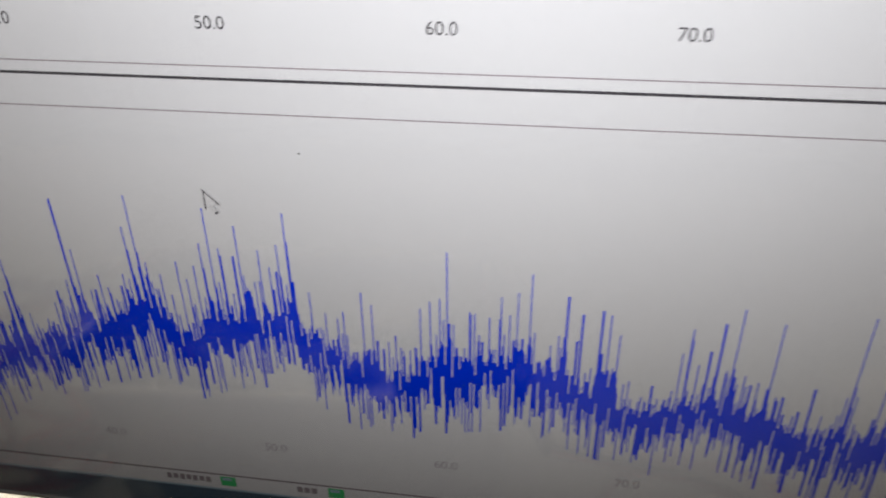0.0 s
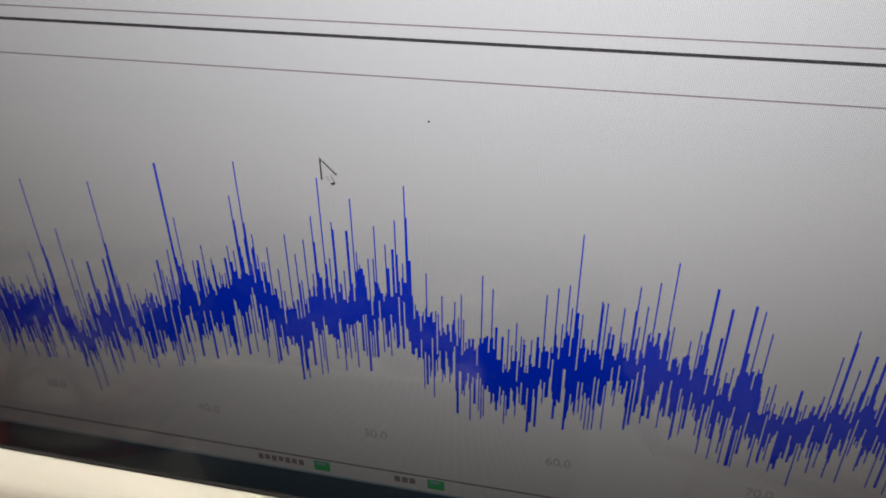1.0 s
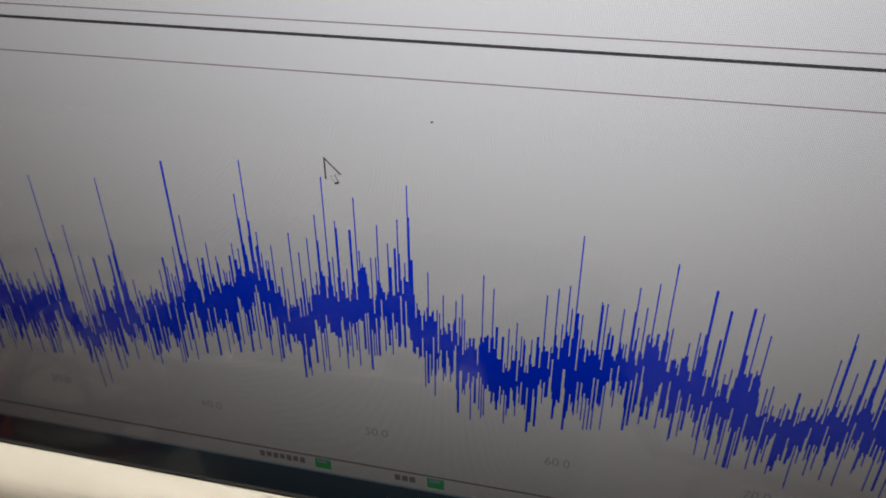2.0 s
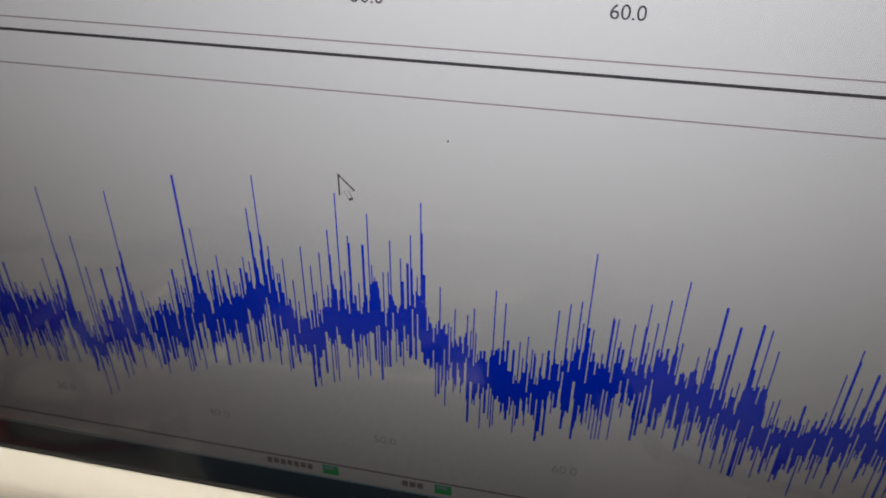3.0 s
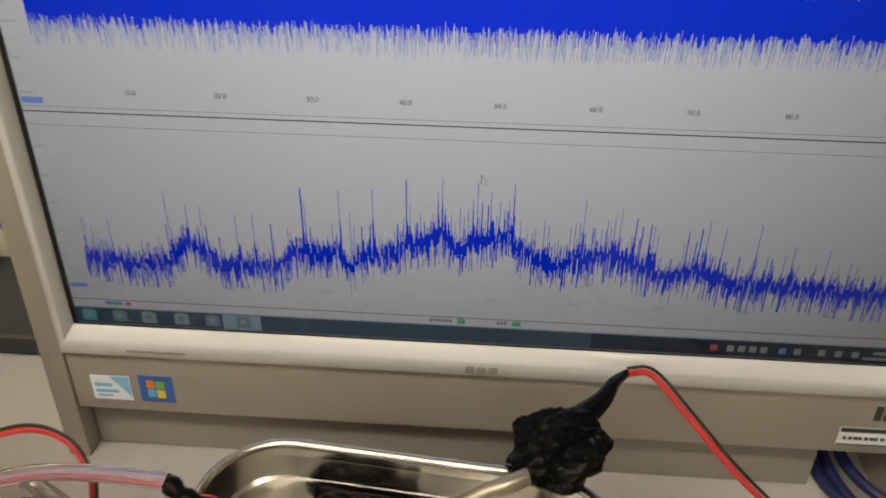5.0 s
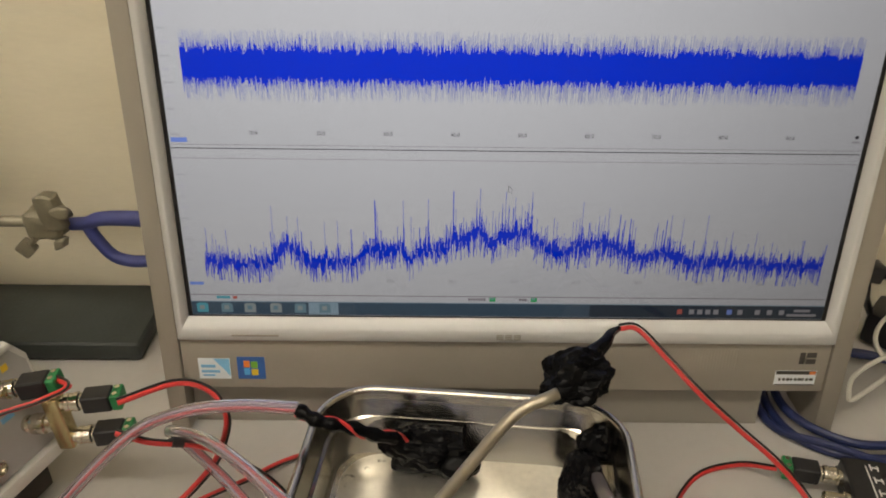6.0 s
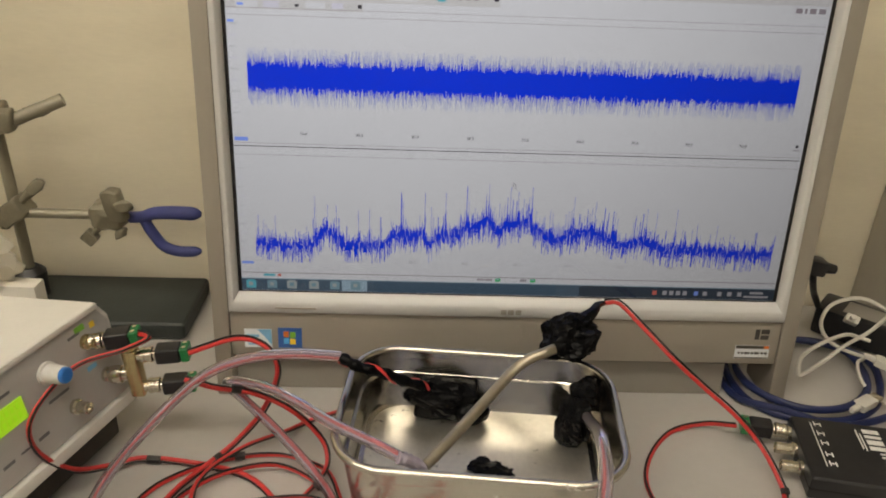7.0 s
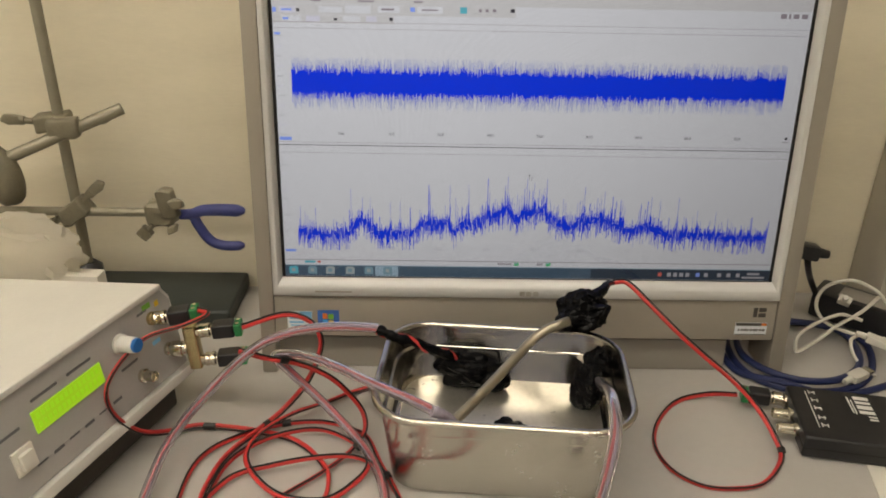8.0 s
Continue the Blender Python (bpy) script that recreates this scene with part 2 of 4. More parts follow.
def loft(rings, cap_first=True, cap_last=True):
    bm = bmesh.new()
    vs = [[bm.verts.new(p) for p in ring] for ring in rings]
    n = len(vs[0])
    for a, b in zip(vs, vs[1:]):
        for i in range(n):
            bm.faces.new((a[i], a[(i + 1) % n], b[(i + 1) % n], b[i]))
    if cap_first:
        bm.faces.new(vs[0][::-1])
    if cap_last:
        bm.faces.new(vs[-1])
    return bm


def spline(points, steps=8):
    """A smooth line through the points."""
    p = [Vector(q) for q in points]
    p = [p[0] * 2 - p[1]] + p + [p[-1] * 2 - p[-2]]
    out = []
    for i in range(1, len(p) - 2):
        a, b, c, d = p[i - 1:i + 3]
        for k in range(steps):
            t = k / steps
            out.append(0.5 * (2 * b + (c - a) * t + (2 * a - 5 * b + 4 * c - d) * t * t + (3 * b - a - 3 * c + d) * t ** 3))
    out.append(p[-2])
    return out


def frames_along(line):
    """Side vectors carried along the line without twisting."""
    side, out = None, []
    for i, q in enumerate(line):
        t = (line[min(i + 1, len(line) - 1)] - line[max(i - 1, 0)]).normalized()
        if side is None:
            side = t.cross(Vector((0, 0, 1)))
            if side.length < 0.01:
                side = Vector((1, 0, 0))
        side = (side - t * side.dot(t)).normalized()
        out.append((t, side, t.cross(side)))
    return out


def sweep(line, radius, seg=8, closed_ends=True):
    """A tube along a line; radius is a number or a function of the way 0..1."""
    bm = bmesh.new()
    rings = []
    for i, (q, (t, s, u)) in enumerate(zip(line, frames_along(line))):
        r = radius(i / (len(line) - 1)) if callable(radius) else radius
        rings.append([bm.verts.new(q + (s * math.cos(2 * math.pi * k / seg) + u * math.sin(2 * math.pi * k / seg)) * r) for k in range(seg)])
    for a, b in zip(rings, rings[1:]):
        for k in range(seg):
            bm.faces.new((a[k], b[k], b[(k + 1) % seg], a[(k + 1) % seg]))
    if closed_ends:
        bm.faces.new(rings[0])
        bm.faces.new(rings[-1][::-1])
    return bm


def offset_line(line, dist, twist=0.0, start=0.0):
    out, way = [], 0.0
    for i, (q, (t, s, u)) in enumerate(zip(line, frames_along(line))):
        if i:
            way += (line[i] - line[i - 1]).length
        a = start + twist * way
        out.append(q + (s * math.cos(a) + u * math.sin(a)) * dist)
    return out


def flat_quads(quads, y):
    """Upright rectangles (x0, z0, x1, z1) facing -y."""
    bm = bmesh.new()
    for x0, z0, x1, z1 in quads:
        bm.faces.new([bm.verts.new(q) for q in ((x0, y, z0), (x1, y, z0), (x1, y, z1), (x0, y, z1))])
    return bm


def ngon_xz(points, y):
    bm = bmesh.new()
    bm.faces.new([bm.verts.new((x, y, z)) for x, z in points])
    return bm


def text_mesh(body, size):
    cu = bpy.data.curves.new("text", "FONT")
    cu.body, cu.size, cu.align_x, cu.align_y = body, size, "CENTER", "CENTER"
    ob = new("text", cu)
    bpy.context.view_layer.update()
    me = bpy.data.meshes.new_from_object(ob.evaluated_get(bpy.context.evaluated_depsgraph_get()))
    bpy.data.objects.remove(ob)
    me.transform(Matrix.Rotation(math.pi / 2, 4, "X"))
    return me


# ---- the room ----
def slab(name, lo, hi, material, label, category=""):
    ob = new(name, mesh_of(name, box(lo, hi), material))
    return tagged(ob, label, category or name.split("_")[0], kind="structure")


X0, X1, Y0, Y1 = -2.4, 2.4, -3.6, 0.175
slab("floor", (X0, Y0, -DESK_HEIGHT - 0.1), (X1, Y1, -DESK_HEIGHT), M_FLOOR, "grey vinyl floor of a laboratory room")
slab("ceiling", (X0, Y0, CEILING_Z), (X1, Y1, CEILING_Z + 0.1), M_ROOM, "plain off-white ceiling")
slab("wall_north", (X0 - 0.1, Y1, -DESK_HEIGHT - 0.1), (X1 + 0.1, Y1 + 0.1, CEILING_Z + 0.1), M_WALL, "beige wallpapered wall behind the desk", "wall")
slab("wall_south", (X0 - 0.1, Y0 - 0.1, -DESK_HEIGHT - 0.1), (X1 + 0.1, Y0, CEILING_Z + 0.1), M_ROOM, "plain off-white wall", "wall")
slab("wall_west", (X0 - 0.1, Y0, -DESK_HEIGHT - 0.1), (X0, Y1, CEILING_Z + 0.1), M_ROOM, "plain off-white wall", "wall")
slab("wall_east", (X1, Y0, -DESK_HEIGHT - 0.1), (X1 + 0.1, Y1, CEILING_Z + 0.1), M_ROOM, "plain off-white wall", "wall")

for lx, ly in LAMPS:
    lamp = thing("ceiling_light", pose(lx, ly, CEILING_Z), "white recessed fluorescent ceiling light", "ceiling light", "ceiling lights")
    part("diffuser", box((-0.6, -0.13, -0.03), (0.6, 0.13, -0.022), 0.003), M_DIFFUSER, lamp, "glowing white diffuser")
    part("housing", join(box((-0.62, -0.15, -0.034), (-0.6, 0.15, 0)), box((0.6, -0.15, -0.034), (0.62, 0.15, 0)),
                         box((-0.6, -0.15, -0.034), (0.6, -0.132, 0)), box((-0.6, 0.132, -0.034), (0.6, 0.15, 0))), M_ROOM, lamp)

# grey steel partition beside the desk
cab = thing("partition", pose(0.446, 0.125, -DESK_HEIGHT), "grey painted steel partition beside the desk", "partition")
part("post", box((-0.028, -0.02, 0), (0.0, 0.049, 1.5), 0.006), M_PILLAR, cab)
part("panel", box((0.002, 0.0, 0.80), (0.6, 0.03, 1.5), 0.003), M_PILLAR, cab)
part("lower_panel", box((0.002, 0.012, 0.0), (0.6, 0.03, 0.798), 0.003), M_PILLAR, cab)

desk = thing("desk", pose(0, -0.25, -DESK_HEIGHT), "grey-beige laminate laboratory desk against the wall", "desk")
part("desktop", box((-0.95, -0.45, DESK_HEIGHT - 0.03), (0.95, 0.418, DESK_HEIGHT), 0.002), M_DESK, desk)
part("edge_band", box((-0.952, -0.456, DESK_HEIGHT - 0.031), (0.952, -0.451, DESK_HEIGHT - 0.001), 0.001), M_DESK_EDGE, desk)
for lx in (-0.9, 0.9):
    for ly in (-0.4, 0.38):
        part("leg", box((lx - 0.025, ly - 0.025, 0), (lx + 0.025, ly + 0.025, DESK_HEIGHT - 0.032), 0.003), M_FRAME_DARK, desk)

# ---- the all-in-one computer ----
TILT = 6.58
B = 0.1027          # height of the picture's lower edge above the foot, along the tilted front
computer = thing("desktop_computer", pose(0, -0.0118, 0, -TILT), "all-in-one computer with cream bezel, taupe frame and lit screen", "computer")
TOP = B + 0.2965


def frame_bars(x_in, x_out, z_lo_in, z_lo_out, z_hi_in, z_hi_out, y_f, y_b, bevel):
    bars = [box((-x_out, y_f, z_lo_out), (x_out, y_b, z_lo_in), bevel), box((-x_out, y_f, z_hi_in), (x_out, y_b, z_hi_out), bevel),
            box((-x_out, y_f, z_lo_in), (-x_in, y_b, z_hi_in), 0), box((x_in, y_f, z_lo_in), (x_out, y_b, z_hi_in), 0)]
    return join(*bars)


def bezel_mesh():
    """A picture-frame section swept round the opening: rounded lip inside, soft edge outside."""
    bm = bmesh.new()
    xi, zi0, zi1 = 0.2372, B - 0.0012, TOP + 0.001
    xo, zo0, zo1 = 0.2462, B - 0.0195, TOP + 0.022
    section = [(0.0, 0.004), (0.0, -0.0008), (0.05, -0.0020), (0.16, -0.0040), (0.30, -0.0060), (0.38, -0.0069), (0.46, -0.0074), (0.56, -0.0075), (0.90, -0.0066), (0.96, -0.0056), (0.99, -0.0036), (1.0, -0.0010), (1.0, 0.012)]
    rings = []
    for s, y in section:
        x, a, b = xi + (xo - xi) * s, zi0 + (zo0 - zi0) * s, zi1 + (zo1 - zi1) * s
        rings.append([bm.verts.new(q) for q in ((-x, y, a), (x, y, a), (x, y, b), (-x, y, b))])
    for p, q in zip(rings, rings[1:]):
        for i in range(4):
            bm.faces.new((p[i], p[(i + 1) % 4], q[(i + 1) % 4], q[i]))
    return bm


part("bezel", bezel_mesh(), M_BEZEL, computer, "cream glossy plastic bezel")
for sx in (-1, 1):
    x0, x1 = sorted((sx * 0.2466, sx * 0.2612))
    part("side_frame", box((x0, -0.0042, 0.0), (x1, 0.048, TOP + 0.030), 0.0022), M_FRAME, computer, "taupe side column reaching down as a foot")
part("top_frame", box((-0.2460, -0.0042, TOP + 0.0225), (0.2460, 0.048, TOP + 0.030), 0.002), M_FRAME, computer)
part("chin", box((-0.2460, -0.0030, B - 0.0620), (0.2460, 0.040, B - 0.0199), 0.0014), M_FRAME, computer, "taupe lower front panel")
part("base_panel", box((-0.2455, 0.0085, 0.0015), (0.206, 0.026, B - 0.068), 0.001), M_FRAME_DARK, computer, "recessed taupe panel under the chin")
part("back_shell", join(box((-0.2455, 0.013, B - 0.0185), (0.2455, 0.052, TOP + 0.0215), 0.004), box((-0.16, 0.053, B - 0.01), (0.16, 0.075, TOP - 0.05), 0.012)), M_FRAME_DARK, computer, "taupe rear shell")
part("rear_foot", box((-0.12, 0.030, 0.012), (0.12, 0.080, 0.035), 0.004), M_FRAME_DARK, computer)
part("gasket", frame_bars(0.2342, 0.2370, B - 0.0002, B - 0.0010, TOP - 0.001, TOP + 0.0008, -0.0004, 0.006, 0), M_GAP, computer, "black gap round the picture")
# fine upright ribs of the loudspeaker openings
for k in range(70):
    xr = 0.010 + k * 0.0024
    rib = new("speaker_rib", bpy.data.meshes.get("speaker_rib") or mesh_of("speaker_rib", box((-0.0006, -0.0001, 0), (0.0006, 0.0004, 0.020), 0), M_FRAME))
    rib.parent = computer
    rib.location = (xr, -0.0031, B - 0.0445)

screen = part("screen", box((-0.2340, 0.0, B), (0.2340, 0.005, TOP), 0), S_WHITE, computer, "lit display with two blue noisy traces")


def on_screen(name, bm, material, label=""):
    return part(name, bm, material, screen, label)


def joined_columns(cols, y):
    """Upright columns side by side, each hinged to the next at a shared point, so that they make one line."""
    bm = bmesh.new()
    left = None
    for i, (x0, z0, x1, z1) in enumerate(cols):
        nxt = cols[i + 1] if i + 1 < len(cols) else None
        lo = bm.verts.new((x0, y, z0))
        hi = bm.verts.new((x0, y, z1))
        ro, rh = bm.verts.new((x1, y, z0)), bm.verts.new((x1, y, z1))
        ring = [lo, ro]
        right = None
        if nxt:
            a, b = max(z0, nxt[1]), min(z1, nxt[3])
            if b > a and (a + b) / 2 not in (z0, z1):
                right = bm.verts.new((x1, y, (a + b) / 2))
                ring.append(right)
        ring += [rh, hi]
        if left:
            ring.append(left)
        bm.faces.new(ring)
        left = right
    return bm


def bars(name, quads, material, y=-0.00012, label=""):
    return on_screen(name, flat_quads([(a / 1000, B + b / 1000, c / 1000, B + d / 1000) for a, b, c, d in quads], y), material, label)


MHZ, U50 = 0.004508, 0.00295
DOT = 0.000282


def at_mhz(f):
    return U50 + (f - 50) * MHZ


rng = random.Random(7)
# frequency trace: a noise floor that rolls, with narrow peaks
FLOOR_LINE = [(0.5, 45), (6.0, 43), (10.9, 43.5), (12.5, 52), (14.0, 59), (15.4, 51), (17.7, 44), (24.5, 44), (26.0, 53.5), (31.8, 55.5), (33.2, 45), (34.8, 53.5),
              (39.1, 59), (42.2, 64.5), (44.1, 66.5), (46.2, 60), (48.2, 64.5), (52.0, 67), (53.9, 58.5), (56.6, 51.5), (60.2, 56.5), (64.2, 60), (67.2, 54),
              (70.8, 49), (74.2, 53), (77.9, 45.5), (81.9, 47.5), (87.9, 46.5), (93.2, 43.5), (99.4, 44.5)]
PEAKS = [(2.1, 64), (4.3, 68), (11.7, 86), (15.7, 78), (19.8, 74), (21.9, 75), (27.8, 91), (32.2, 91), (36.1, 92), (40.0, 98), (40.4, 85), (43.6, 92), (44.1, 100), (44.5, 83),
         (47.1, 83), (47.6, 89), (48.1, 98), (48.6, 88), (49.6, 94), (50.7, 83), (51.2, 84), (51.7, 90), (52.2, 98), (53.1, 78), (55.8, 79), (56.3, 76), (58.8, 76), (59.3, 78),
         (59.8, 79), (60.2, 91), (61.3, 76), (62.3, 75), (63.3, 76), (63.7, 82), (64.3, 87), (66.1, 82), (67.8, 79), (68.2, 78), (68.7, 73), (72.1, 76), (73.5, 78), (74.2, 82),
         (76.1, 79), (79.9, 82), (84.1, 70), (88.0, 69), (95.5, 63)]


def spectrum_quads():
    fs = [p[0] for p in FLOOR_LINE]
    vs = [p[1] for p in FLOOR_LINE]
    cols = int(98.9 * MHZ / DOT)
    n = cols * 4
    f = [0.5 + 98.9 * i / n for i in range(n)]
    val = []
    for q in f:
        r = math.sqrt(-math.log(1 - rng.random() * 0.9999))
        val.append(float(np.interp(q, fs, vs)) + max(-17, 20 * math.log10(max(r, 0.02))) * 1.0 + 0.5)
    for _ in range(850):
        i = rng.randrange(n)
        val[i] += 2.5 + rng.expovariate(1 / 3.8)
    for q, top in PEAKS:
        i = min(n - 1, max(0, int((q - 0.5) / 98.9 * n)))
        base = float(np.interp(q, fs, vs))
        wide = 0.85 if top > 84 and rng.random() < 0.6 else 0.45
        for k, share in ((-8, 0.12), (-4, 0.30), (0, 1.0), (4, wide), (8, 0.28), (12, 0.12)):
            if 0 <= i + k < n:
                val[i + k] = max(val[i + k], base + (top - base) * share * (1 if k == 0 else 0.6 + 0.5 * rng.random()))
        for _ in range(5):
            j = i + rng.randrange(-30, 31)
            if 0 <= j < n:
                val[j] = max(val[j], base + (top - base) * rng.uniform(0.15, 0.5))
    out = []
    for c in range(cols):
        seen = val[4 * c:4 * c + 5]
        lo, hi = min(seen), max(seen)
        x = at_mhz(0.5) + c * DOT
        out.append((x, B + lo / 1000 - DOT * 0.6, x + DOT, B + hi / 1000 + DOT * 0.6))
    return out


on_screen("frequency_trace", joined_columns(spectrum_quads(), -0.00024), S_BLUE, "jagged blue frequency trace with narrow peaks")


def band_quads(core):
    out = []
    cols = int(97.6 * MHZ / DOT)
    a = b = 0.0
    for c in range(cols):
        x = at_mhz(0.6) + c * DOT
        a, b = 0.55 * a + rng.gauss(0, 1) * 0.0011, 0.55 * b + rng.gauss(0, 1) * 0.0011
        if core:
            lo, hi = 0.1735 - rng.random() ** 2.2 * 0.0062 + b, 0.1925 + rng.random() ** 2.2 * 0.0062 + a
        else:
            if rng.random() < 0.30:
                continue
            lo, hi = 0.1690 - rng.random() ** 0.9 * 0.0100, 0.1970 + rng.random() ** 0.9 * 0.0085
        out.append((x, B + lo, x + DOT * (1 if core else 0.8), B + hi))
    return out


on_screen("level_trace", joined_columns(band_quads(True), -0.00024), S_BLUE, "solid blue band with ragged edges")
tagged(on_screen("level_trace_fringe", flat_quads(band_quads(False), -0.00020), S_PALE, "pale blue fringe of the band"), kind="stuff")

for v, h, mtl, name in ((0.1272, 0.00030, S_INK, "divider_line"), (0.1298, 0.00014, S_GREY, "chart_border"), (0.1202, 0.00014, S_GREY, "chart_border"),
                        (0.2292, 0.00014, S_GREY, "chart_border"), (0.2345, 0.00014, S_GREY, "chart_border"), (0.0166, 0.00030, S_GREY, "divider_line")):
    on_screen(name, flat_quads([(-0.2338, B + v - h, 0.2330, B + v + h)], -0.00014), mtl)
for v, mtl in ((0.1381, S_INK), (0.0288, S_PALETEXT)):
    for f in range(10, 100, 10):
        me = text_mesh("%d.0" % f, 0.0036)
        me.materials.append(mtl)
        lab = new("axis_label", me)
        lab.parent = screen
        lab.location = (at_mhz(f), -0.00022, B + v)
bars("menu_strip", [(-234, 249.5, 234, 296)], S_BAR)
bars("title_strip", [(-234, 274, 234, 296)], S_PURPLE, -0.00018)
bars("tool_strip", [(-234, 240.6, -24, 249.3)], S_BAR)
bars("option_strip", [(-234, 233.6, -129, 240.3)], S_BAR)
for a, b, c, d, mtl in ((-228, 241.8, -214, 247.4, S_LAV), (-194, 242.4, -174, 247.4, S_WHITE), (-171, 242.1, -149, 248.6, S_WHITE), (-143, 243.0, -124, 248.6, S_WHITE), (-109, 242.8, -87, 248.6, S_WHITE),
                        (-226, 234.6, -209, 239.6, S_WHITE), (-205, 234.9, -193, 239.6, S_LAV), (-173, 235.1, -158, 239.8, S_WHITE), (-153, 235.4, -144, 239.8, S_LAV)):
    bars("toolbar_field", [(a, b, c, d)], mtl, -0.00018)
for a, b, c, d, mtl in ((-233.5, 242.4, -230.5, 246.3, S_LABELBLUE), (-226, 243.7, -217, 245.2, S_LABELBLUE), (-213, 243.1, -210.5, 245.6, S_INK), (-140, 245.0, -129, 246.6, S_GREY), (-115, 244.2, -111, 247.8, S_LABELBLUE),
                        (-105, 245.2, -91, 246.4, S_GREY), (-72, 243.4, -66, 248.6, S_TEAL), (-56, 244.7, -53.4, 247.2, S_GREY), (-50, 244.8, -47.4, 247.3, S_GREY), (-44, 244.9, -40.8, 247.4, S_GREY),
                        (-28.5, 244.8, -25, 247.8, S_INK), (-225, 236.2, -220, 238.0, S_LABELBLUE), (-181, 236.0, -178, 238.0, S_INK), (-133, 236.2, -130, 239.0, S_INK)):
    bars("toolbar_item", [(a, b, c, d)], mtl, -0.00022)
for a, c in ((-200, -192), (-160, -146), (-112, -104)):
    bars("menu_word", [(a, 251.4, c, 252.8)], S_GREY, -0.00020)
# maker's mark in the corner of the display, as plain strokes
bars("display_mark", [(206.5, 243.8, 211.6, 247.6), (213.6, 243.8, 215.4, 247.6), (217.6, 243.8, 222.6, 247.6), (224.8, 243.8, 230.2, 247.6)], S_GREY, -0.0002)
for k in range(11):
    bars("scale_mark", [(-232.5, 222 - k * 8.6, -225.5 - (k % 3), 223.2 - k * 8.6)], S_LAV if k % 2 else S_FAINT, -0.0002)
for k in range(10):
    bars("scale_mark", [(-232.5, 108 - k * 8.0, -226.5 - (k % 3), 109.0 - k * 8.0)], S_LAV if k % 2 else S_FAINT, -0.0002)
bars("scale_unit", [(-233, 131.3, -222, 134.5)], S_LABELBLUE, -0.0002)
bars("scale_unit", [(-233, 24.6, -223, 27.0)], S_LABELBLUE, -0.0002)
bars("scale_unit", [(-233, 223.5, -228, 225.5)], S_LABELBLUE, -0.0002)
on_screen("marker_dot", lathe([(0.0013, -0.00006), (0.0013, 0.00006)], 14, "Y"), S_INK).location = (0.2284, -0.00024, B + 0.1392)
bars("scale_end_label", [(225.5, 135.2, 231, 136.4)], S_PALETEXT, -0.0002)
# status strip and taskbar
bars("status_icon", [(-14.6, 12.6, -10.2, 16.0)], S_GREEN, -0.0002)
bars("status_icon", [(15.9, 12.6, 20.4, 16.0)], S_GREEN, -0.0002)
bars("status_icon_shine", [(-14.0, 14.6, -11.4, 15.6)], S_TASKLIGHT, -0.00026)
bars("status_icon_shine", [(16.5, 14.6, 19.2, 15.6)], S_TASKLIGHT, -0.00026)
for k in range(7):
    bars("status_text", [(-30.3 + k * 1.9, 13.3 + 0.2 * (k % 2), -28.9 + k * 1.9, 15.3)], S_GREY, -0.0002)
for k in range(3):
    bars("status_text", [(7.2 + k * 2.0, 13.3, 8.8 + k * 2.0, 15.3)], S_GREY, -0.0002)
bars("status_text", [(-215, 13.4, -205, 15.6)], S_TEAL, -0.0002)
bars("status_text", [(-203, 13.4, -200, 15.6)], S_REDICON, -0.0002)
bars("taskbar", [(-234, 0.3, 234, 11.4)], S_TASK)
bars("taskbar_edge", [(-234, 10.8, 234, 11.5)], S_TASKLIGHT, -0.0002)
bars("taskbar_end", [(60, 0.4, 234, 10.7)], S_TASKDARK, -0.00016)
bars("task_button", [(-148, 0.8, -126, 10.6)], S_TASKLIGHT, -0.0002)
for k, mtl in enumerate((S_TEAL, S_TASKICON, S_TASKGLINT, S_TASKGLINT, S_TASKICON, S_TASKICON)):
    xk = (-226, -208, -191, -172, -154, -136)[k]
    bars("task_icon", [(xk - 4.2, 2.2, xk + 4.2, 9.2), (xk - 3.0, 9.2, xk + 3.0, 9.9)], mtl, -0.00026)
    bars("task_icon_glint", [(xk - 2.0, 4.5, xk + 1.5, 7.8)], S_TASKGLINT if mtl is not S_TASKGLINT else S_TASKICON, -0.0003)
for k, xk in enumerate((127, 136, 142, 148, 154, 164, 172, 185, 194, 203)):
    bars("tray_icon", [(xk - 1.9, 3.6, xk + 1.9, 7.6)], S_REDICON if k == 0 else (S_LABELBLUE if k == 5 else S_PALETEXT), -0.00026)
bars("clock_text", [(212, 6.0, 224, 8.2), (207, 2.4, 229, 4.4)], S_PALETEXT, -0.00026)
cx, cz = -4.7 / 1000, B + 0.1029
cur = [(0, 0), (0, -5.2), (1.25, -4.1), (2.2, -6.1), (3.1, -5.7), (2.2, -3.8), (3.7, -3.7)]
on_screen("cursor_outline", ngon_xz([(cx + x / 1000, cz + z / 1000) for x, z in cur], -0.0003), S_INK)
on_screen("cursor", ngon_xz([(cx + 0.00035 + x * 0.00078, cz - 0.0007 + z * 0.00080) for x, z in cur], -0.00034), S_WHITE)
speck = part("dust_speck", lathe([(0.0002, -0.0001), (0.00015, 0.0001)], 8, "Y"), M_GAP, screen)
speck.location = (0.018, -0.0002, B + 0.1121)


# stickers and marks on the chin
def chin_mark(name, quads, material, y=-0.0033, label="", owner=None):
    bm = bmesh.new()
    for a, b, c, d in quads:
        bm = join(bm, box((a / 1000, y, B + b / 1000), (c / 1000, y + 0.0008, B + d / 1000)))
    return part(name, bm, material, owner or computer, label)


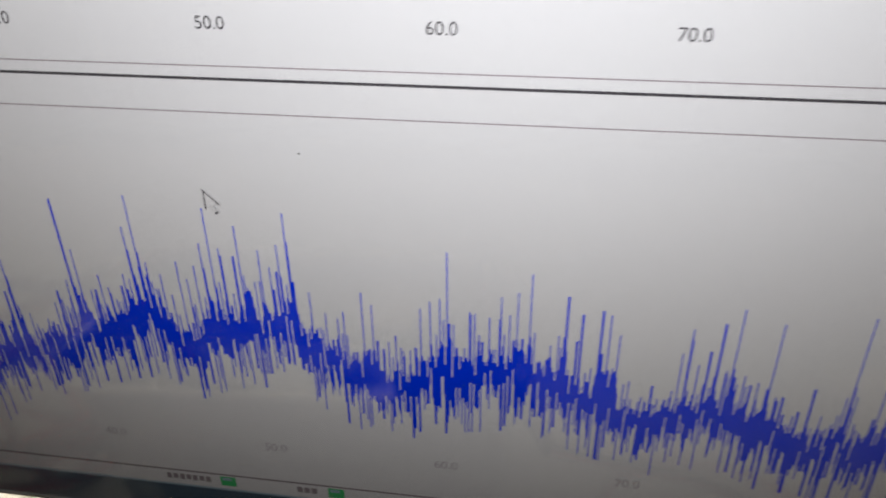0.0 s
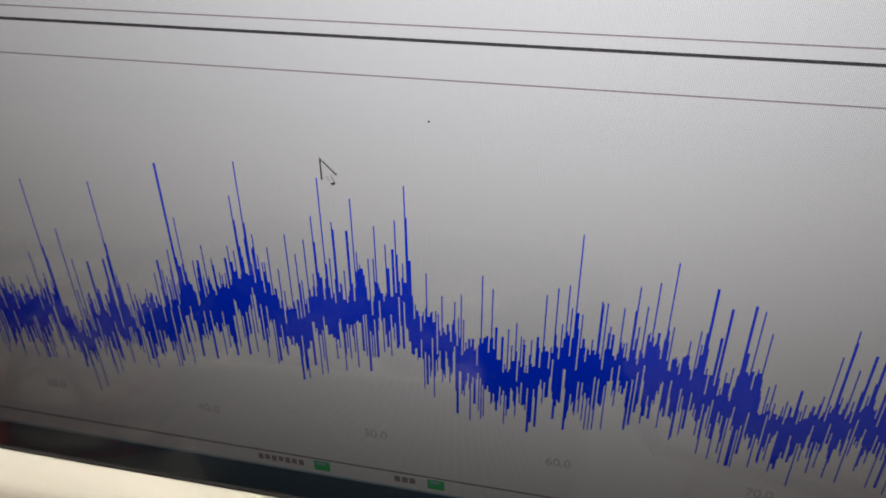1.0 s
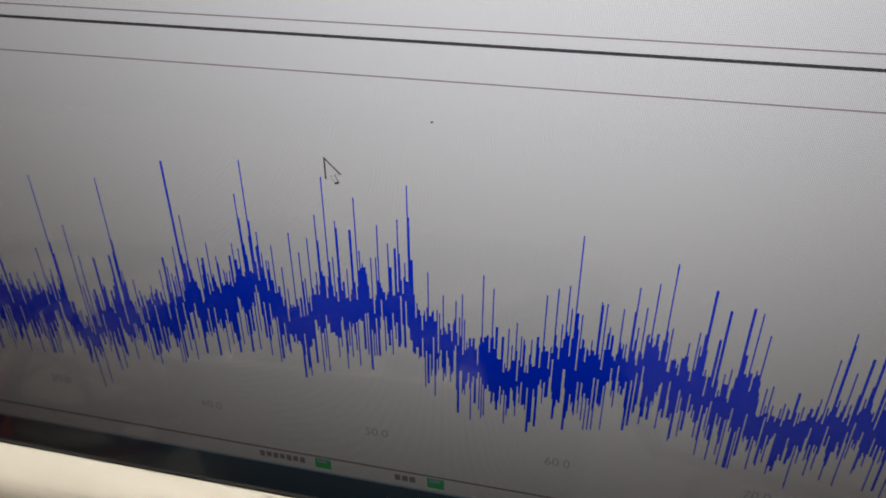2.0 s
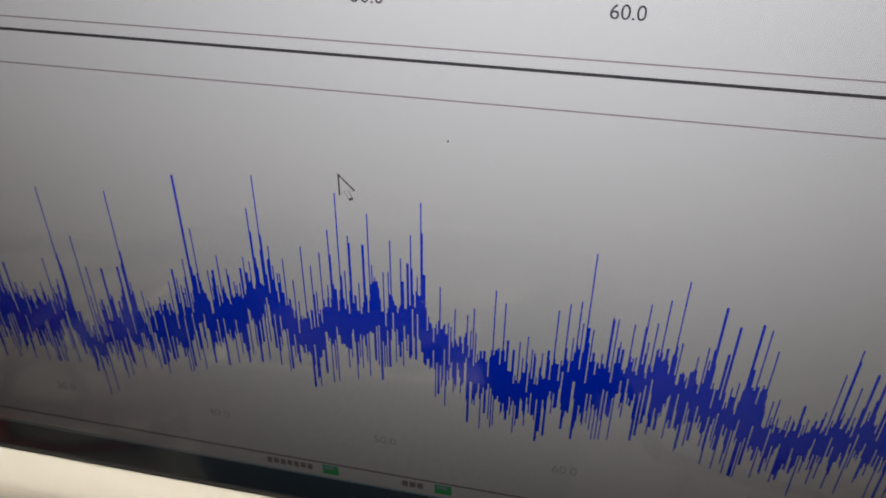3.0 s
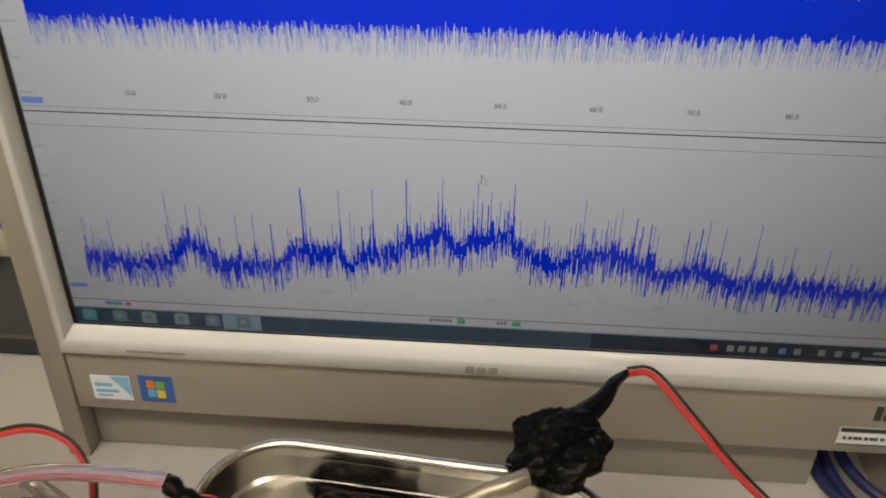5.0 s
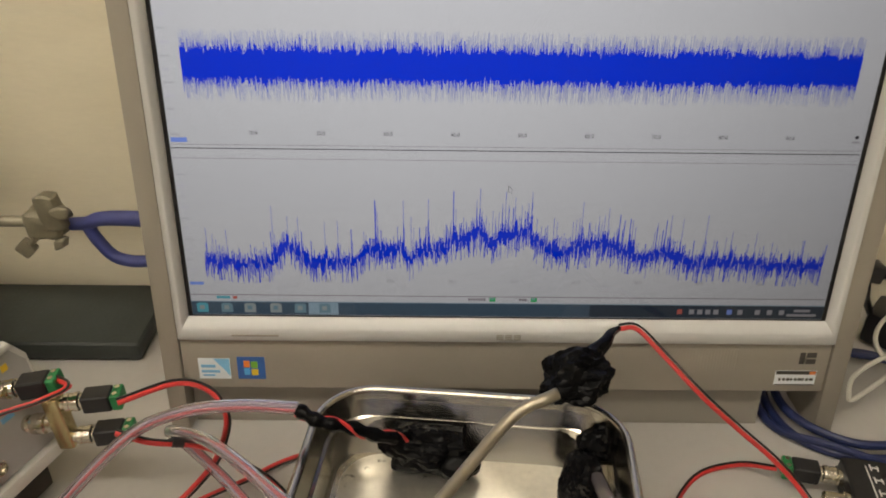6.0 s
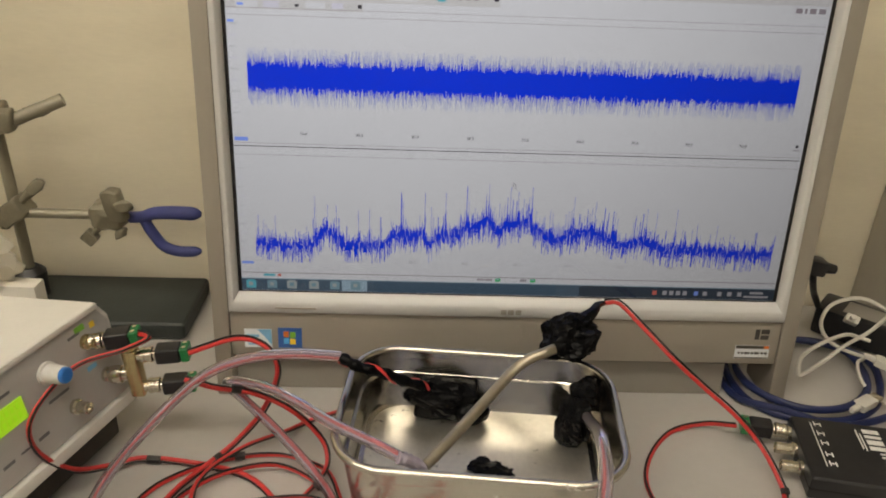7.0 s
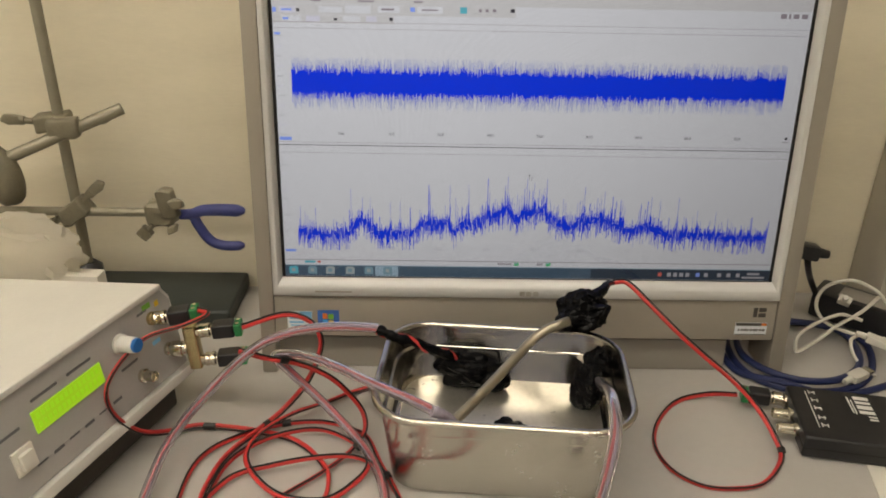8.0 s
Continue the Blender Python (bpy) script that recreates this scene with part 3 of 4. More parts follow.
s1 = chin_mark("processor_sticker", [(-234, -54, -210, -36)], M_STICKER, label="white and sky-blue processor sticker")
part("sticker_swoosh", ngon_xz([(-0.2225, B - 0.0362), (-0.2102, B - 0.0362), (-0.2102, B - 0.0520), (-0.2150, B - 0.0450)], -0.00345), M_STICKSKY, s1)
chin_mark("sticker_text", [(-232, -44, -221, -41.5), (-232, -48.5, -218, -46.3), (-231, -51.5, -222, -50)], M_STICKSKY, -0.0036, owner=s1)
s2 = chin_mark("system_sticker", [(-204.5, -54, -183.5, -34.5)], M_STICKBLUE, label="dark blue sticker with four colour panes")
for mtl, q in ((M_ORANGE, (-199.5, -43.5, -195, -38)), (M_LEAF, (-194, -44, -189, -38.5)), (M_SKYBLUE, (-199.5, -50, -195, -44.7)), (M_YELLOW, (-194, -50.5, -189, -45.2))):
    chin_mark("sticker_pane", [q], mtl, -0.0038, owner=s2)
chin_mark("maker_mark", [(x, z, x + 5.0, z + 1.0) for x in (-8.8, -2.4, 4.2) for z in (-15.2, -13.6, -12.0)], M_GREYLOGO, -0.0080)
chin_mark("model_text", [(-205, -14.0, -170, -12.6)], M_GREYLOGO, -0.0080)
tag = chin_mark("asset_label", [(207, -56, 238.5, -43)], M_STICKER, label="white asset label with dark print")
chin_mark("label_bar", [(207.5, -46.2, 238, -43.2), (207.5, -55.7, 238, -55.0)], M_DARKLOGO, -0.0036, owner=tag)
for k in range(9):
    chin_mark("label_text", [(210 + k * 3.0, -51.8, 211.6 + k * 3.0 + (k % 3) * 0.5, -49.6)], M_DARKLOGO, -0.0036, owner=tag)
chin_mark("label_stamp", [(233, -46, 237.5, -43.4)], M_ORANGE, -0.0039, owner=tag)
chin_mark("energy_mark", [(223, -37, 227, -27), (228.2, -31.4, 235.5, -27), (228.2, -37, 235.5, -32.8)], M_DARKLOGO)


# ---- the steel tray and what lies in it ----
TRAY = pose(-0.0352, -0.1428, 0, 0, 0, -5)
tray = thing("steel_tray", TRAY, "deep stainless steel tray with rounded corners, stained inside", "tray")


def ring10(hx, hy, r, z):
    return rounded_ring(hx, hy, r, z, 10)


def tray_shell():
    out = [ring10(0.078, 0.037, 0.018, 0.002), ring10(0.085, 0.041, 0.022, 0.0), ring10(0.0885, 0.0440, 0.025, 0.0035), ring10(0.0955, 0.0650, 0.034, 0.0857)]
    for k in range(10):         # rolled rim, from outside over the top to the inside
        a = radians(-60 + 27 * k)
        d = 0.0030 * math.cos(a)
        out.append(ring10(0.0985 + d, 0.0690 + d, 0.037 + d, 0.0900 + 0.0030 * math.sin(a)))
    out += [ring10(0.0945, 0.0648, 0.033, 0.0842), ring10(0.0925, 0.0632, 0.032, 0.0745), ring10(0.0905, 0.0615, 0.031, 0.0730), ring10(0.0890, 0.0595, 0.030, 0.0500),
            ring10(0.0872, 0.0582, 0.029, 0.0468), ring10(0.0835, 0.0548, 0.027, 0.0455)]
    return loft(out, True, False)


part("shell", tray_shell(), M_STEEL, tray)
part("tray_floor", loft([ring10(0.0837, 0.0550, 0.027, 0.0440), ring10(0.0837, 0.0550, 0.027, 0.0455)]), M_STEEL_FLOOR, tray, "pale stained steel floor")


def crumpled(size, seed, sub=4, rough=0.22, stretch=(1, 1, 1)):
    """A lump of wound tape: a ball pushed about by layered noise, with creases."""
    bm = bmesh.new()
    bmesh.ops.create_icosphere(bm, subdivisions=sub, radius=1)
    off = Vector((seed * 3.1, seed * 1.7, seed * 2.3))
    for v in bm.verts:
        d = v.co.normalized()
        wound = Vector((d.x * 0.45 + d.y * 0.3, d.y * 1.1 - d.x * 0.4, d.z * 1.7 + d.x * 0.5))      # folds run along the winding
        k = (1 + rough * noise.noise(d * 1.6 + off) + rough * 0.7 * (0.5 - abs(noise.noise(wound * 2.8 + off)))
             + rough * 0.42 * (0.4 - abs(noise.noise(wound * 5.5 + off))) + rough * 0.05 * (0.4 - abs(noise.noise(d * 13 + off))))
        v.co = Vector((d.x * stretch[0], d.y * stretch[1], d.z * stretch[2])) * (k * size)
    return bm


def turned(bm, m):
    bmesh.ops.transform(bm, matrix=m, verts=bm.verts)
    return bm


def wrapped_block(size, seed):
    """A squarish block wound with tape: rounded box, dented by noise."""
    bm = box([-a for a in size], size, min(size) * 0.35, 4)
    bmesh.ops.subdivide_edges(bm, edges=bm.edges[:], cuts=3, use_grid_fill=True)
    for v in bm.verts:
        v.co *= 1 + 0.16 * noise.noise(v.co * 70 + Vector((seed, 0, 0))) + 0.12 * (0.3 - abs(noise.noise(v.co * 220 + Vector((0, seed, 0)))))
    return bm


left_lump = thing("taped_sensor", pose(-0.060, -0.094, 0.046), "black tape-wrapped sensor lying in the steel tray", "sensor", "taped sensors")
part("body", turned(wrapped_block((0.024, 0.011, 0.0135), 3), pose(0.002, 0.002, 0.0135, 0, 0, -6)), M_TAPE, left_lump)
part("winding", turned(crumpled(0.0135, 8, 5, 0.34, (1.75, 0.95, 1.05)), pose(0.000, 0.000, 0.0175, 0, 6, -6)), M_TAPE, left_lump)
part("cap", turned(crumpled(0.011, 5, 3, 0.25, (1.2, 1.0, 0.9)), pose(0.022, -0.008, 0.009)), M_TAPE, left_lump)
right_lump = thing("taped_sensor", pose(0.044, -0.113, 0.046), "black tape-wrapped sensor leaning on the tray wall", "sensor", "taped sensors")
part("body", turned(crumpled(0.0135, 9, 5, 0.34, (0.85, 0.95, 1.45)), pose(-0.005, -0.009, 0.016, 0, 6, 0)), M_TAPE, right_lump)
part("cap", turned(crumpled(0.0105, 12, 4, 0.34, (1.0, 0.95, 1.25)), pose(0.005, 0.008, 0.030)), M_TAPE, right_lump)
for k, (bx, by, bs) in enumerate(((-0.030, -0.155, 0.0065), (-0.017, -0.163, 0.0045))):
    scrap = thing("tape_scrap", pose(bx, by, 0.0455, 0, 0, 40 * k), "small black scrap of tape on the tray floor", "scrap", "tape scraps")
    part("scrap", turned(crumpled(bs, 20 + k, 3, 0.75, (1.5, 1.0, 0.35)), pose(0, 0, bs * 0.3)), M_TAPE, scrap)

ball = thing("taped_joint", pose(0.037, -0.079, 0.1112), "crumpled ball of glossy black tape on a metal tube", "tape ball")
part("lump", turned(crumpled(0.0182, 31, 5, 0.36, (1.15, 0.95, 0.92)), pose(0, 0, 0, 0, -18, 0)), M_TAPE, ball)
part("neck", sweep(spline([(0.010, 0.012, 0.006), (0.022, 0.024, 0.008), (0.029, 0.036, 0.008), (0.038, 0.050, 0.002)]), lambda s: 0.0076 - 0.0055 * s ** 0.6, 10), M_TAPE, ball, "tape twisted round the wires")
part("metal_tube", sweep(spline([(-0.010, -0.014, 0.000), (-0.022, -0.022, 0.000), (-0.034, -0.025, -0.004), (-0.047, -0.031, -0.012), (-0.071, -0.058, -0.022), (-0.100, -0.095, -0.030), (-0.1120, -0.1090, -0.0330)]), 0.0040, 14), M_ROD, ball, "dull metal tube bent at the top")


# ---- wires, tubes and cables ----
def twin_cable(name, points, label, r=0.0018, twist=3.0, start=1.4, marks=()):
    base = Vector((points[0][0], points[0][1], 0.0))
    line = spline([Vector(p) - base + Vector((0, 0, 0.0004)) for p in points], 9)
    cab_ = thing(name, Matrix.Translation(base), label, "cable", "twin cables")
    part("red_wire", sweep(offset_line(line, r * 0.80, twist, start), r, 8), M_RED, cab_, "red wire")
    part("black_wire", sweep(offset_line(line, -r * 0.80, twist, start), r * 0.48, 8), M_BLACKWIRE, cab_, "black wire")
    for s in marks:
        i = int(s * (len(line) - 4))
        part("tape_band", sweep(line[i:i + 3], r * 1.9, 10), M_BLACKWIRE, cab_, "black tape band")
    return cab_


twin_cable("sensor_cable", [(0.1965, -0.0635, 0.014), (0.174, -0.052, 0.006), (0.142, -0.060, 0.003), (0.116, -0.090, 0.003), (0.104, -0.122, 0.003), (0.109, -0.153, 0.003), (0.129, -0.173, 0.003),
                            (0.155, -0.177, 0.003), (0.183, -0.170, 0.003), (0.208, -0.143, 0.004), (0.209, -0.124, 0.012), (0.200, -0.100, 0.026), (0.181, -0.086, 0.044), (0.156, -0.074, 0.062),
                            (0.131, -0.062, 0.081), (0.108, -0.043, 0.099), (0.089, -0.028, 0.113), (0.075, -0.029, 0.1145)], "red and black twin wire looped on the desk", marks=(0.56,))
twin_cable("signal_cable", [(-0.298, -0.085, 0.113), (-0.280, -0.099, 0.117), (-0.299, -0.102, 0.107), (-0.326, -0.117, 0.104), (-0.339, -0.142, 0.097), (-0.345, -0.162, 0.084), (-0.344, -0.161, 0.059),
                            (-0.333, -0.144, 0.028), (-0.318, -0.118, 0.008), (-0.295, -0.105, 0.004), (-0.238, -0.114, 0.004), (-0.207, -0.127, 0.004), (-0.184, -0.152, 0.004), (-0.176, -0.172, 0.004), (-0.180, -0.200, 0.004),
                            (-0.215, -0.225, 0.004)], "red and black twin wire looping in front of the instrument", marks=(0.62,))
twin_cable("signal_cable", [(-0.254, -0.097, 0.103), (-0.221, -0.084, 0.108), (-0.199, -0.085, 0.103), (-0.188, -0.092, 0.089), (-0.192, -0.091, 0.067), (-0.206, -0.086, 0.035), (-0.227, -0.094, 0.012),
                            (-0.244, -0.112, 0.006), (-0.262, -0.138, 0.004), (-0.270, -0.166, 0.004), (-0.270, -0.205, 0.004), (-0.245, -0.250, 0.004), (-0.205, -0.282, 0.004), (-0.150, -0.280, 0.004), (-0.115, -0.245, 0.004), (-0.118, -0.215, 0.004)], "red and black twin wire arching down to the desk", marks=(0.45,))
twin_cable("signal_cable", [(-0.256, -0.104, 0.084), (-0.234, -0.107, 0.079), (-0.207, -0.098, 0.067), (-0.180, -0.101, 0.055), (-0.162, -0.096, 0.030), (-0.152, -0.101, 0.015), (-0.151, -0.117, 0.007),
                            (-0.163, -0.141, 0.005), (-0.182, -0.164, 0.005), (-0.202, -0.183, 0.005), (-0.222, -0.200, 0.004), (-0.250, -0.222, 0.004)], "red and black twin wire from the adapter to the desk", marks=(0.14,))
twin_cable("coiled_cable", [(-0.289, -0.220, 0.004), (-0.291, -0.166, 0.004), (-0.282, -0.137, 0.004), (-0.258, -0.116, 0.0045), (-0.226, -0.102, 0.005), (-0.191, -0.098, 0.005), (-0.162, -0.108, 0.005),
                            (-0.148, -0.120, 0.005), (-0.136, -0.150, 0.005), (-0.120, -0.185, 0.004), (-0.112, -0.215, 0.004)], "red and black twin wire coiled on the desk", marks=(0.42,))
twin_cable("coiled_cable", [(-0.268, -0.220, 0.006), (-0.264, -0.165, 0.007), (-0.248, -0.137, 0.008), (-0.222, -0.120, 0.009), (-0.189, -0.114, 0.009), (-0.157, -0.132, 0.008), (-0.145, -0.157, 0.007),
                            (-0.157, -0.180, 0.006), (-0.177, -0.196, 0.006), (-0.209, -0.193, 0.007), (-0.233, -0.174, 0.008), (-0.246, -0.151, 0.010), (-0.241, -0.126, 0.012), (-0.218, -0.098, 0.012),
                            (-0.190, -0.072, 0.006), (-0.165, -0.050, 0.003), (-0.130, -0.036, 0.003), (-0.085, -0.034, 0.003)], "red and black twin wire coiled on the desk", marks=(0.3,))
twin_cable("coiled_cable", [(-0.272, -0.200, 0.005), (-0.254, -0.170, 0.006), (-0.224, -0.160, 0.009), (-0.188, -0.151, 0.010), (-0.156, -0.149, 0.009), (-0.132, -0.162, 0.006), (-0.122, -0.182, 0.004),
                            (-0.106, -0.208, 0.004), (-0.080, -0.226, 0.004), (-0.072, -0.252, 0.004), (-0.095, -0.285, 0.004), (-0.150, -0.300, 0.004), (-0.205, -0.285, 0.004)], "red and black twin wire coiled on the desk", marks=(0.45,))


def vinyl_tube(name, points, label, r=0.0040, red=0.28):
    base = Vector((points[0][0], points[0][1], 0.0))
    line = spline([Vector(p) - base for p in points], 9)
    tb = thing(name, Matrix.Translation(base), label, "tube", "clear tubes")
    hose = part("hose", sweep(line, r, 14), M_TUBE, tb, "clear vinyl hose")
    part("inner_wire", sweep(offset_line(line, r * 0.45, 5, -1.6), r * red, 8), M_PINK, tb, "red wire inside the hose")
    part("inner_wire", sweep(offset_line(line, r * (red - 0.58), 5, -1.6), r * (0.80 - red), 8), M_CLEARGREY, tb, "grey wire inside the hose")
    return tb


M_CLEARGREY = mat("grey_lilac_wire", (0.38, 0.34, 0.41), 0.4)
M_PINK = mat("rose_wire", (0.54, 0.13, 0.14), 0.4)
t1 = vinyl_tube("vinyl_tube", [(-0.316, -0.205, 0.006), (-0.306, -0.163, 0.030), (-0.280, -0.139, 0.060), (-0.243, -0.113, 0.090), (-0.208, -0.109, 0.106), (-0.172, -0.110, 0.112), (-0.137, -0.112, 0.112)], "clear vinyl tube with wires arching over the desk")
arm = spline([(0.179, 0.093, 0.111), (0.193, 0.086, 0.108), (0.212, 0.089, 0.100), (0.231, 0.094, 0.088), (0.247, 0.112, 0.072)])
part("taped_end", sweep(arm, lambda s: 0.0042 + 0.0007 * math.sin(s * 40), 10), M_TAPE, t1, "wires wound with black tape")
part("red_strand", sweep(offset_line(arm, 0.0036, 150, 0.4), 0.0013, 6), M_RED, t1, "red wire wound round the taped wires")
t2 = vinyl_tube("vinyl_tube", [(-0.129, -0.230, 0.006), (-0.129, -0.190, 0.006), (-0.141, -0.153, 0.008), (-0.160, -0.127, 0.015), (-0.192, -0.098, 0.030), (-0.220, -0.082, 0.048), (-0.231, -0.084, 0.066),
                          (-0.200, -0.106, 0.080), (-0.168, -0.137, 0.090), (-0.138, -0.170, 0.098), (-0.111, -0.188, 0.098), (-0.090, -0.196, 0.092)], "clear vinyl tube with a red wire bent over the tray rim", 0.0040, 0.45)
part("sleeve", sweep(spline([(0.036, 0.0332, 0.0933), (0.041, 0.035, 0.0905), (0.047, 0.039, 0.0835), (0.054, 0.0435, 0.0745)]), lambda s: 0.0043 + 0.0003 * math.sin(s * 30), 10), M_CLEARGREY, t2, "lilac sleeve joining the hose to the metal tube")
vinyl_tube("vinyl_tube", [(0.046, -0.112, 0.066), (0.046, -0.140, 0.078), (0.044, -0.178, 0.094), (0.039, -0.216, 0.094), (0.033, -0.234, 0.080), (0.027, -0.243, 0.050), (0.023, -0.250, 0.008)],
           "clear vinyl tube with wires hanging over the tray rim", 0.0047)


def plain_cable(name, points, r, material, label, seg=10, steps=9):
    base = Vector((points[0][0], points[0][1], 0.0))
    cb = thing(name, Matrix.Translation(base), label, "cable")
    part("cord", sweep(spline([Vector(p) - base for p in points], steps), r, seg), material, cb)
    return cb


plain_cable("network_cable", [(0.262, 0.120, 0.0042), (0.232, 0.060, 0.0042), (0.222, 0.016, 0.0042), (0.230, -0.020, 0.0042), (0.260, -0.041, 0.0042), (0.305, -0.043, 0.0042), (0.343, -0.024, 0.0042), (0.370, 0.015, 0.0032),
                              (0.376, 0.054, 0.0042), (0.340, 0.085, 0.0042), (0.290, 0.088, 0.0042)], 0.0036, M_BLUECABLE, "dark blue network cable coiled on the desk")
plain_cable("network_cable", [(0.275, 0.120, 0.0115), (0.240, 0.055, 0.0115), (0.229, 0.014, 0.0115), (0.240, -0.016, 0.0115), (0.270, -0.036, 0.0115), (0.308, -0.034, 0.0115), (0.341, -0.010, 0.0115), (0.358, 0.030, 0.0095),
                              (0.352, 0.061, 0.0115), (0.318, 0.076, 0.0115), (0.285, 0.078, 0.0115)], 0.0036, M_BLUECABLE, "dark blue network cable coiled on the desk")
plain_cable("network_cable", [(0.250, 0.130, 0.0040), (0.222, 0.070, 0.0040), (0.214, 0.026, 0.0040), (0.219, -0.012, 0.0040), (0.250, -0.036, 0.0098), (0.300, -0.050, 0.0040), (0.365, -0.030, 0.0040), (0.400, -0.005, 0.0034)],
            0.0034, M_BLUECABLE, "dark blue network cable coiled on the desk")
plain_cable("usb_cable", [(0.401, 0.020, 0.0165), (0.385, 0.025, 0.0220), (0.357, 0.032, 0.0226), (0.329, 0.042, 0.0303), (0.318, 0.052, 0.0456), (0.324, 0.055, 0.0666), (0.346, 0.050, 0.0781), (0.369, 0.045, 0.0709), (0.382, 0.040, 0.0601), (0.396, 0.030, 0.0419)], 0.0019, M_WHITECABLE, "thin white cable looped beside the screen")
plain_cable("usb_cable", [(0.364, 0.040, 0.0355), (0.355, 0.042, 0.0377), (0.339, 0.042, 0.0410), (0.313, 0.036, 0.0337), (0.291, 0.024, 0.0267), (0.283, 0.010, 0.0197), (0.286, 0.008, 0.0172), (0.309, 0.020, 0.0224), (0.337, 0.035, 0.0329), (0.364, 0.045, 0.0431), (0.387, 0.055, 0.0588)], 0.0019, M_WHITECABLE, "thin white cable in a tight bundle")
plain_cable("usb_cable", [(0.353, 0.025, 0.0251), (0.345, 0.020, 0.0229), (0.341, 0.003, 0.0162), (0.347, -0.012, 0.0089), (0.355, -0.020, 0.0059)], 0.0017, M_WHITECABLE, "thin white cable running to the desk")


def usb_plug(m, label):
    p = thing("usb_plug", m, label, "plug", "usb plugs")
    part("shell", box((-0.011, -0.0062, -0.0038), (0.011, 0.0062, 0.0038), 0.0015), M_WHITECABLE, p)
    part("metal_tip", box((0.0112, -0.0052, -0.0020), (0.021, 0.0052, 0.0020), 0.0004), M_CHROME, p)
    part("strain_relief", lathe([(0.0026, -0.021), (0.0034, -0.0112)], 10, "X"), M_WHITECABLE, p)


usb_plug(pose(0.343, 0.046, 0.056, 10, 35, 60), "white plug lying in the bundle of cords")
usb_plug(pose(0.365, 0.008, 0.030, 0, 10, -30), "white plug lying in the bundle of cords")
usb_plug(pose(0.330, -0.028, 0.012, 0, 0, 30), "white plug at the back of the small black box")

power = thing("power_adapter", pose(0.396, 0.085, 0.0, 0, 0, -42), "black power adapter leaning among cords", "power adapter")
part("case", box((-0.055, -0.022, 0.004), (0.055, 0.022, 0.036), 0.005), M_BLACK, power)
part("label", box((-0.03, -0.014, 0.0358), (0.03, 0.014, 0.0364), 0.0002), M_FRAME_DARK, power)
plain_cable("power_cable", [(0.349, 0.110, 0.028), (0.335, 0.105, 0.050), (0.322, 0.090, 0.068), (0.312, 0.078, 0.084), (0.308, 0.075, 0.096)], 0.0034, M_BLACK, "black cable rising behind the screen")
plugb = thing("power_plug", pose(0.306, 0.075, 0.100, 0, 10, 0), "black plug at the end of a cord", "plug")
part("plug_body", box((-0.017, -0.009, -0.008), (0.012, 0.009, 0.008), 0.003), M_BLACK, plugb)
part("plug_nose", lathe([(0.006, 0.0122), (0.0045, 0.024)], 12, "X"), M_BLACK, plugb)


# ---- bayonet connectors ----
def jack(parent, at, length=0.014, material=None):
    j = part("socket", lathe([(0.0062, 0.0), (0.0062, 0.003), (0.0048, 0.0042), (0.0048, length), (0.0040, length + 0.0004), (0.0036, length - 0.003)], 20, "X"), material or M_CHROME, parent, "plated bayonet socket", at)
    pins = join(lathe([(0.0011, -0.0062), (0.0011, 0.0062)], 8, "Y"))
    part("lug", turned(pins, pose(length - 0.004, 0, 0)), material or M_CHROME, j)
    return j


def screw_adapter(m, label, roll=0):
    """A bayonet plug with a black body and a green screw terminal; it points along +x from the socket."""
    m = m @ Matrix.Scale(0.88, 4)
    a = thing("screw_terminal_plug", m, label, "connector", "screw terminal plugs")
    part("bayonet_ring", lathe([(0.0060, 0.0), (0.0071, 0.001), (0.0071, 0.004), (0.0066, 0.0045), (0.0066, 0.0070), (0.0072, 0.0075), (0.0072, 0.0105), (0.0055, 0.0115), (0.0055, 0.0130)], 20, "X"), M_CHROME, a, "plated bayonet ring")
    part("body", turned(box((0.0132, -0.0078, -0.0072), (0.0345, 0.0078, 0.0072), 0.0022, 3), pose(0, 0, 0, roll)), M_BLACK, a, "black plastic body")
    blk = part("terminal_block", turned(box((0.0348, -0.0076, -0.0066), (0.0420, 0.0076, 0.0066), 0.0008, 1), pose(0, 0, 0, roll)), M_GREEN, a, "green screw terminal")
    for s in (-0.0038, 0.0038):
        part("screw", turned(lathe([(0.0019, 0.0), (0.0019, 0.0007)], 10), pose(0, 0, 0, roll) @ pose(0.0384, s, 0.0066)), M_CHROME, blk)
    return a


# ---- the small black oscilloscope box ----
scope = thing("usb_oscilloscope", pose(0.2328, -0.0578, 0, 0, 0, -11), "flat black oscilloscope box with white print on the desk", "oscilloscope")
part("case", box((0.010, -0.078, 0.0015), (0.150, 0.0, 0.0235), 0.0035, 3), M_BLACK, scope)
part("lid_seam", box((0.0097, -0.0783, 0.0118), (0.1503, 0.0003, 0.0126), 0), M_GAP, scope)
for k, yk in enumerate((-0.013, -0.0345, -0.056)):
    jack(scope, Matrix.Translation((0.0098, yk, 0.0135)) @ pose(0, 0, 0, 0, 0, 180), 0.0165)
for fx in (0.02, 0.14):
    for fy in (-0.07, -0.008):
        part("rubber_foot", lathe([(0.004, 0.0), (0.004, 0.0014)], 12), M_BLACK, scope).location = (fx, fy, 0)


def top_print(quads, name="print", z=0.0236):
    bm = bmesh.new()
    for x0, y0, x1, y1 in quads:
        bm = join(bm, box((x0, y0, z), (x1, y1, z + 0.0002)))
    return part(name, bm, M_WHITEPRINT, scope, "white print")


